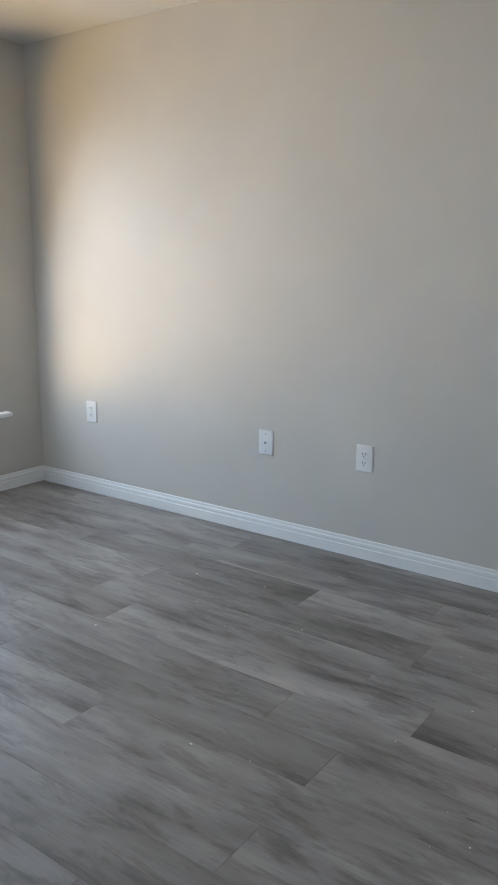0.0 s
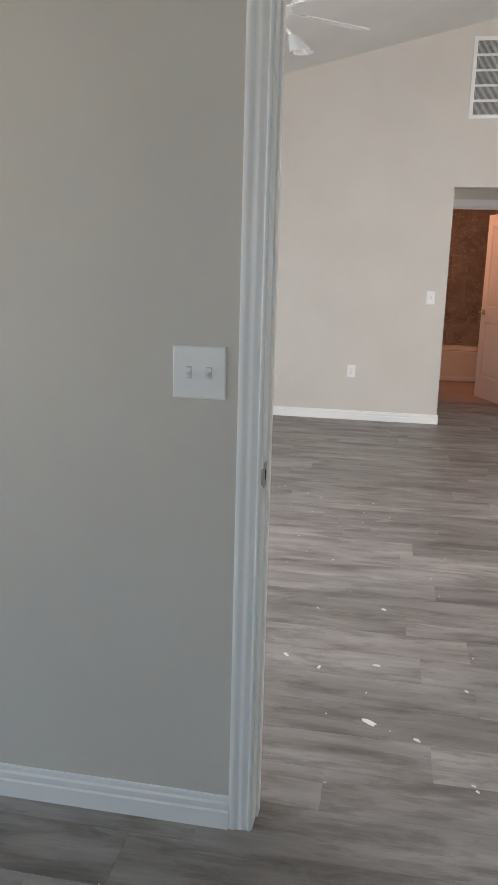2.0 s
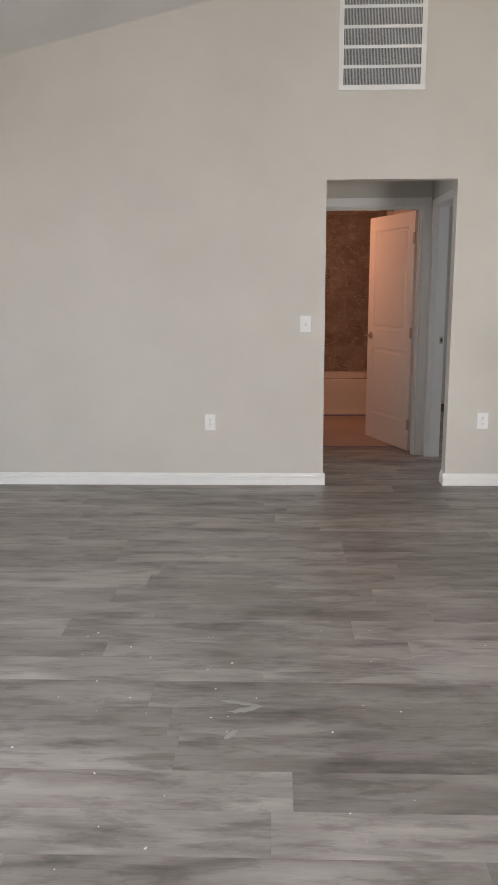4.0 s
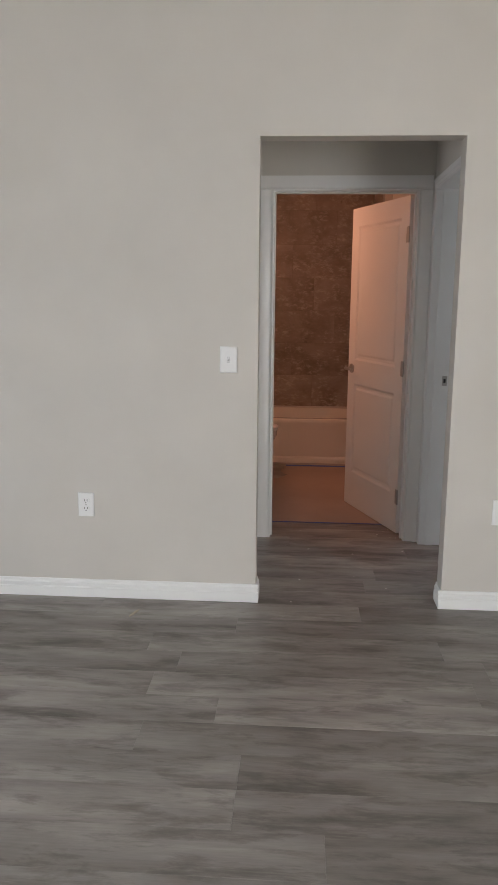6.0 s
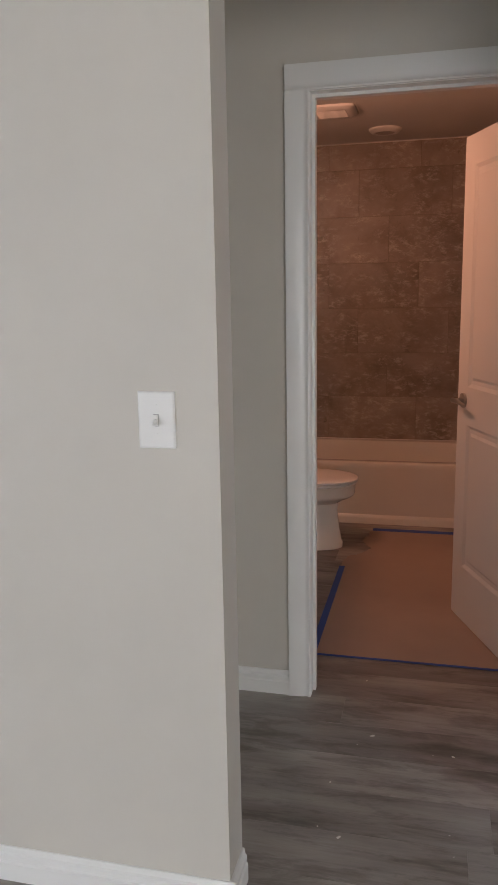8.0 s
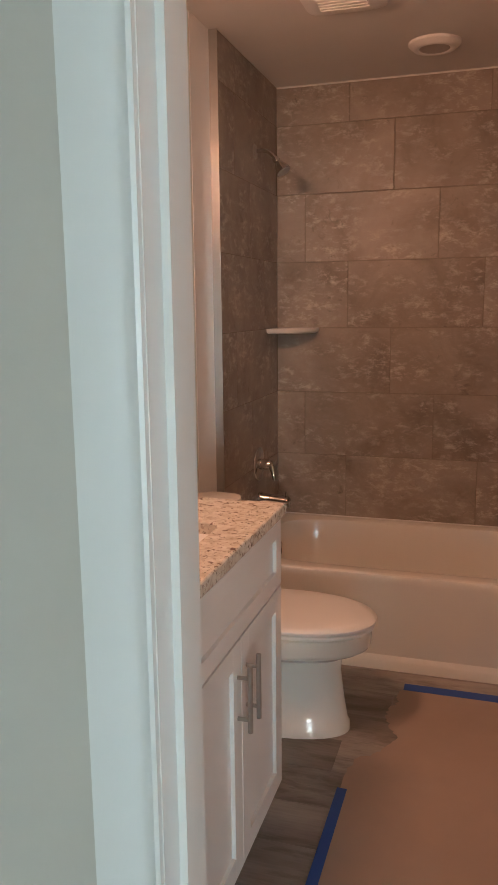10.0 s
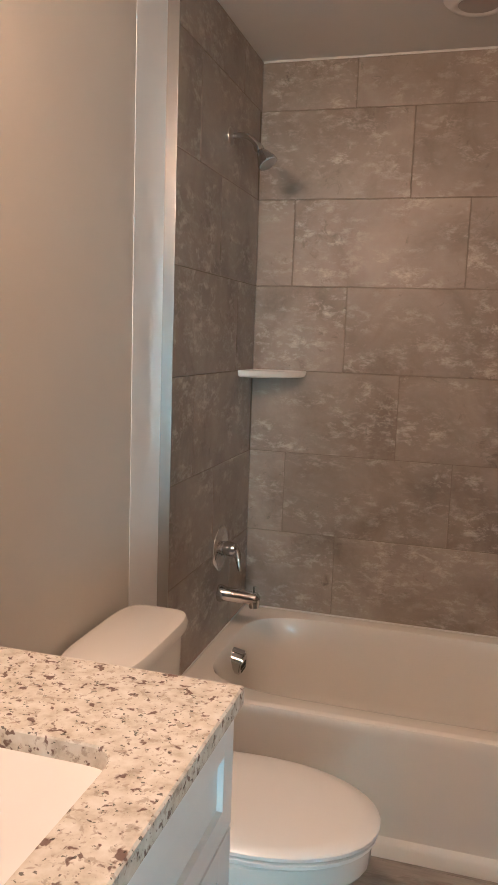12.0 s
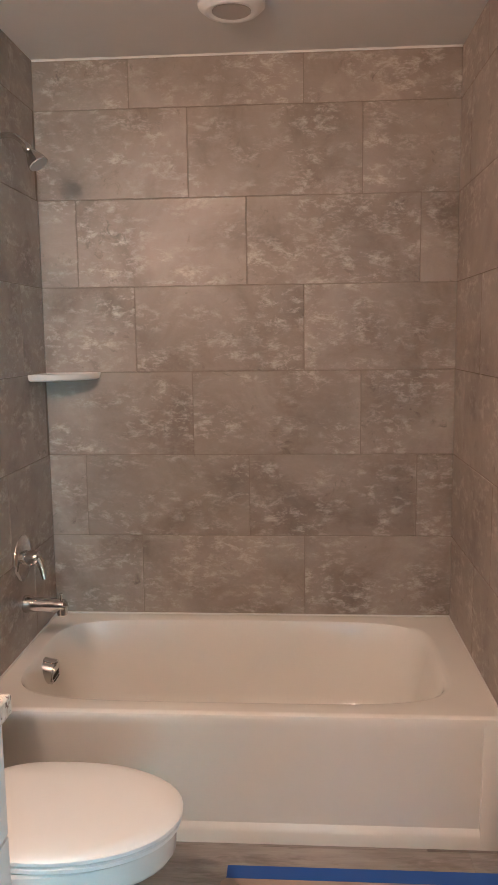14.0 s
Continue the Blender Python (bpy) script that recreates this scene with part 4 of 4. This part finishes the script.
# a splinter of wood and a plaster scuff on the living room floor
bm = bmesh.new()
loft(bm, [[(x, y, z) for x, y in ((-0.045, 0.0), (-0.020, -0.006), (0.030, -0.007), (0.046, -0.002), (0.020, 0.006), (-0.025, 0.005))] for z in (0, 0.004)])
splinter = solo("wood_splinter", bm, SPLINTER, "thin pale splinter of wood lying on the planks", "debris")
splinter.matrix_world = pose(0.208, 8.798, FZ, 0, 0, 72)
rng = random.Random(21)
for cx, cy, turn, length, wide in ((0.29, 5.97, -12, 0.085, 0.010), (0.31, 5.93, 20, 0.060, 0.016), (0.27, 5.78, 60, 0.035, 0.012)):
    bm = bmesh.new()
    ring = []
    for k in range(18):
        a = 2 * math.pi * k / 18
        q = rng.uniform(0.65, 1.15)
        ring.append((length * q * math.cos(a), wide * q * math.sin(a)))
    loft(bm, [[(x, y, 0) for x, y in ring], [(x * 0.9, y * 0.9, 0.0006) for x, y in ring]])
    scuff = solo("plaster_scuff", bm, SCUFF, "pale smear of plaster dust on the planks", "dust mark")
    scuff.matrix_world = pose(cx, cy, 0.0052, 0, 0, turn)

# ---- wall tiles ----
GAP, ROW, LONG = 0.0022, 0.3065, 0.611
tile_meshes = {}


def tile(parent, origin, u, v, w, h, out):
    """A tile w by h at origin, with small bevelled edges, along unit axes u (across) and out."""
    key = (round(w, 3), round(h, 3), tuple(u), tuple(out))
    if key not in tile_meshes:
        bm = bmesh.new()
        U, O = Vector(u), Vector(out)
        Z = Vector((0, 0, 1))
        loft(bm, [[U * a + Z * b + O * d for a, b in ((i, i), (w - i, i), (w - i, h - i), (i, h - i))] for i, d in ((0, 0), (0, 0.0075), (0.0018, 0.009))], cap0=False)
        tile_meshes[key] = mesh_of("tile", bm, TILE)
    ob = new("tile", tile_meshes[key])
    ob.parent = parent
    ob.location = origin


def tiled_wall(name, u0, u1, place, u, out, shift):
    bed = solo(name, boxes(place["bed"]), GROUT, "", "wall", "structure")
    z, k = RIM + 0.003, 0
    while z < 2.40:
        h = min(ROW - GAP, 2.411 - z)
        joint = u0 + (0.138 + 0.2037 * (1, 0, 2)[k % 3] + shift) % LONG - LONG
        while joint < u1:
            a, b = max(joint, u0), min(joint + LONG - GAP, u1)
            if b - a > 0.02:
                tile(bed, place["at"](a, z), u, None, b - a, h, out)
            joint += LONG
        z += ROW
        k += 1


tiled_wall("wall_tiles_north", 0.112, 1.602, {"bed": ((0.096, 12.9572, 0.0), (1.617, 12.972, 2.412)), "at": lambda a, z: (a, 12.9645, z)}, (1, 0, 0), (0, -1, 0), 0.0)
tiled_wall("wall_tiles_west", 12.143, 12.953, {"bed": ((0.096, 12.143, 0.0), (0.1108, 12.9572, 2.412)), "at": lambda a, z: (0.1035, a, z)}, (0, 1, 0), (1, 0, 0), 0.25)
tiled_wall("wall_tiles_east", 12.143, 12.953, {"bed": ((1.6022, 12.143, 0.0), (1.617, 12.9572, 2.412)), "at": lambda a, z: (1.6095, a, z)}, (0, 1, 0), (-1, 0, 0), 0.1)

for z, h in ((0.007, 0.085), (0.0945, 0.3045)):
    for origin, out in (((1.6095, 12.143, z), (-1, 0, 0)), ((0.1035, 12.143, z), (1, 0, 0))):
        tile(bpy.data.objects["wall_tiles_east" if out[0] < 0 else "wall_tiles_west"], origin, (0, 1, 0), None, 0.032, h, out)

# ---- floor planks ----
floor = solo("floor", boxes(((-3.515, -1.115, -0.16), (5.615, 13.09, -0.0006))), SUBFLOOR, "", "floor", "structure")
PW, PL, TOP = 0.178, 1.22, 0.005
plank_meshes = {}


def plank_data(w):
    key = round(w, 2)
    if key not in plank_meshes:
        bm = bmesh.new()
        g = 0.0002
        loft(bm, [[(i, i, d), (w - i, i, d), (w - i, PW - i, d), (i, PW - i, d)] for i, d in ((g, -0.0005), (g, TOP - 0.0006), (g + 0.0006, TOP))], cap0=False)
        plank_meshes[key] = mesh_of("plank", bm, PLANK)
    return plank_meshes[key]


far = []
rng = random.Random(3)
y = -1.0
while y < 12.20:
    lo, hi = (-3.239, 1.165) if y < 3.25 else (-3.40, 5.5) if y < 9.0 else (-0.03, 5.0)
    x = lo - rng.uniform(0.05, 1.15)
    while x < hi - 0.01:
        x0, x1 = max(x, lo), min(x + PL, hi)
        near = -2.2 < (x0 + x1) / 2 < 2.3 and y > 0.5 and not (y > 9.2 and x0 > 1.7)
        if near:
            ob = new("plank", plank_data(x1 - x0))
            ob.parent = floor
            ob.location = (x0, y, 0)
        else:
            far.append((x0, x1, y))
        x += PL
    y += PW
verts, faces = [], []
for x, x1, y in far:
    b = len(verts)
    g = 0.0006
    for dx, dy, dz in ((g, g, -0.0005), (x1 - x - g, g, -0.0005), (x1 - x - g, PW - g, -0.0005), (g, PW - g, -0.0005), (g, g, TOP), (x1 - x - g, g, TOP), (x1 - x - g, PW - g, TOP), (g, PW - g, TOP)):
        verts.append((x + dx, y + dy, dz))
    faces += [(b + 4, b + 5, b + 6, b + 7), (b, b + 1, b + 5, b + 4), (b + 1, b + 2, b + 6, b + 5), (b + 2, b + 3, b + 7, b + 6), (b + 3, b, b + 4, b + 7)]
data = bpy.data.meshes.new("far_planks")
data.from_pydata(verts, [], faces)
data.materials.append(PLANK)
rest = new("far_planks", data)
rest.parent = floor
tagged(rest, "grey-brown vinyl planks", kind="stuff")
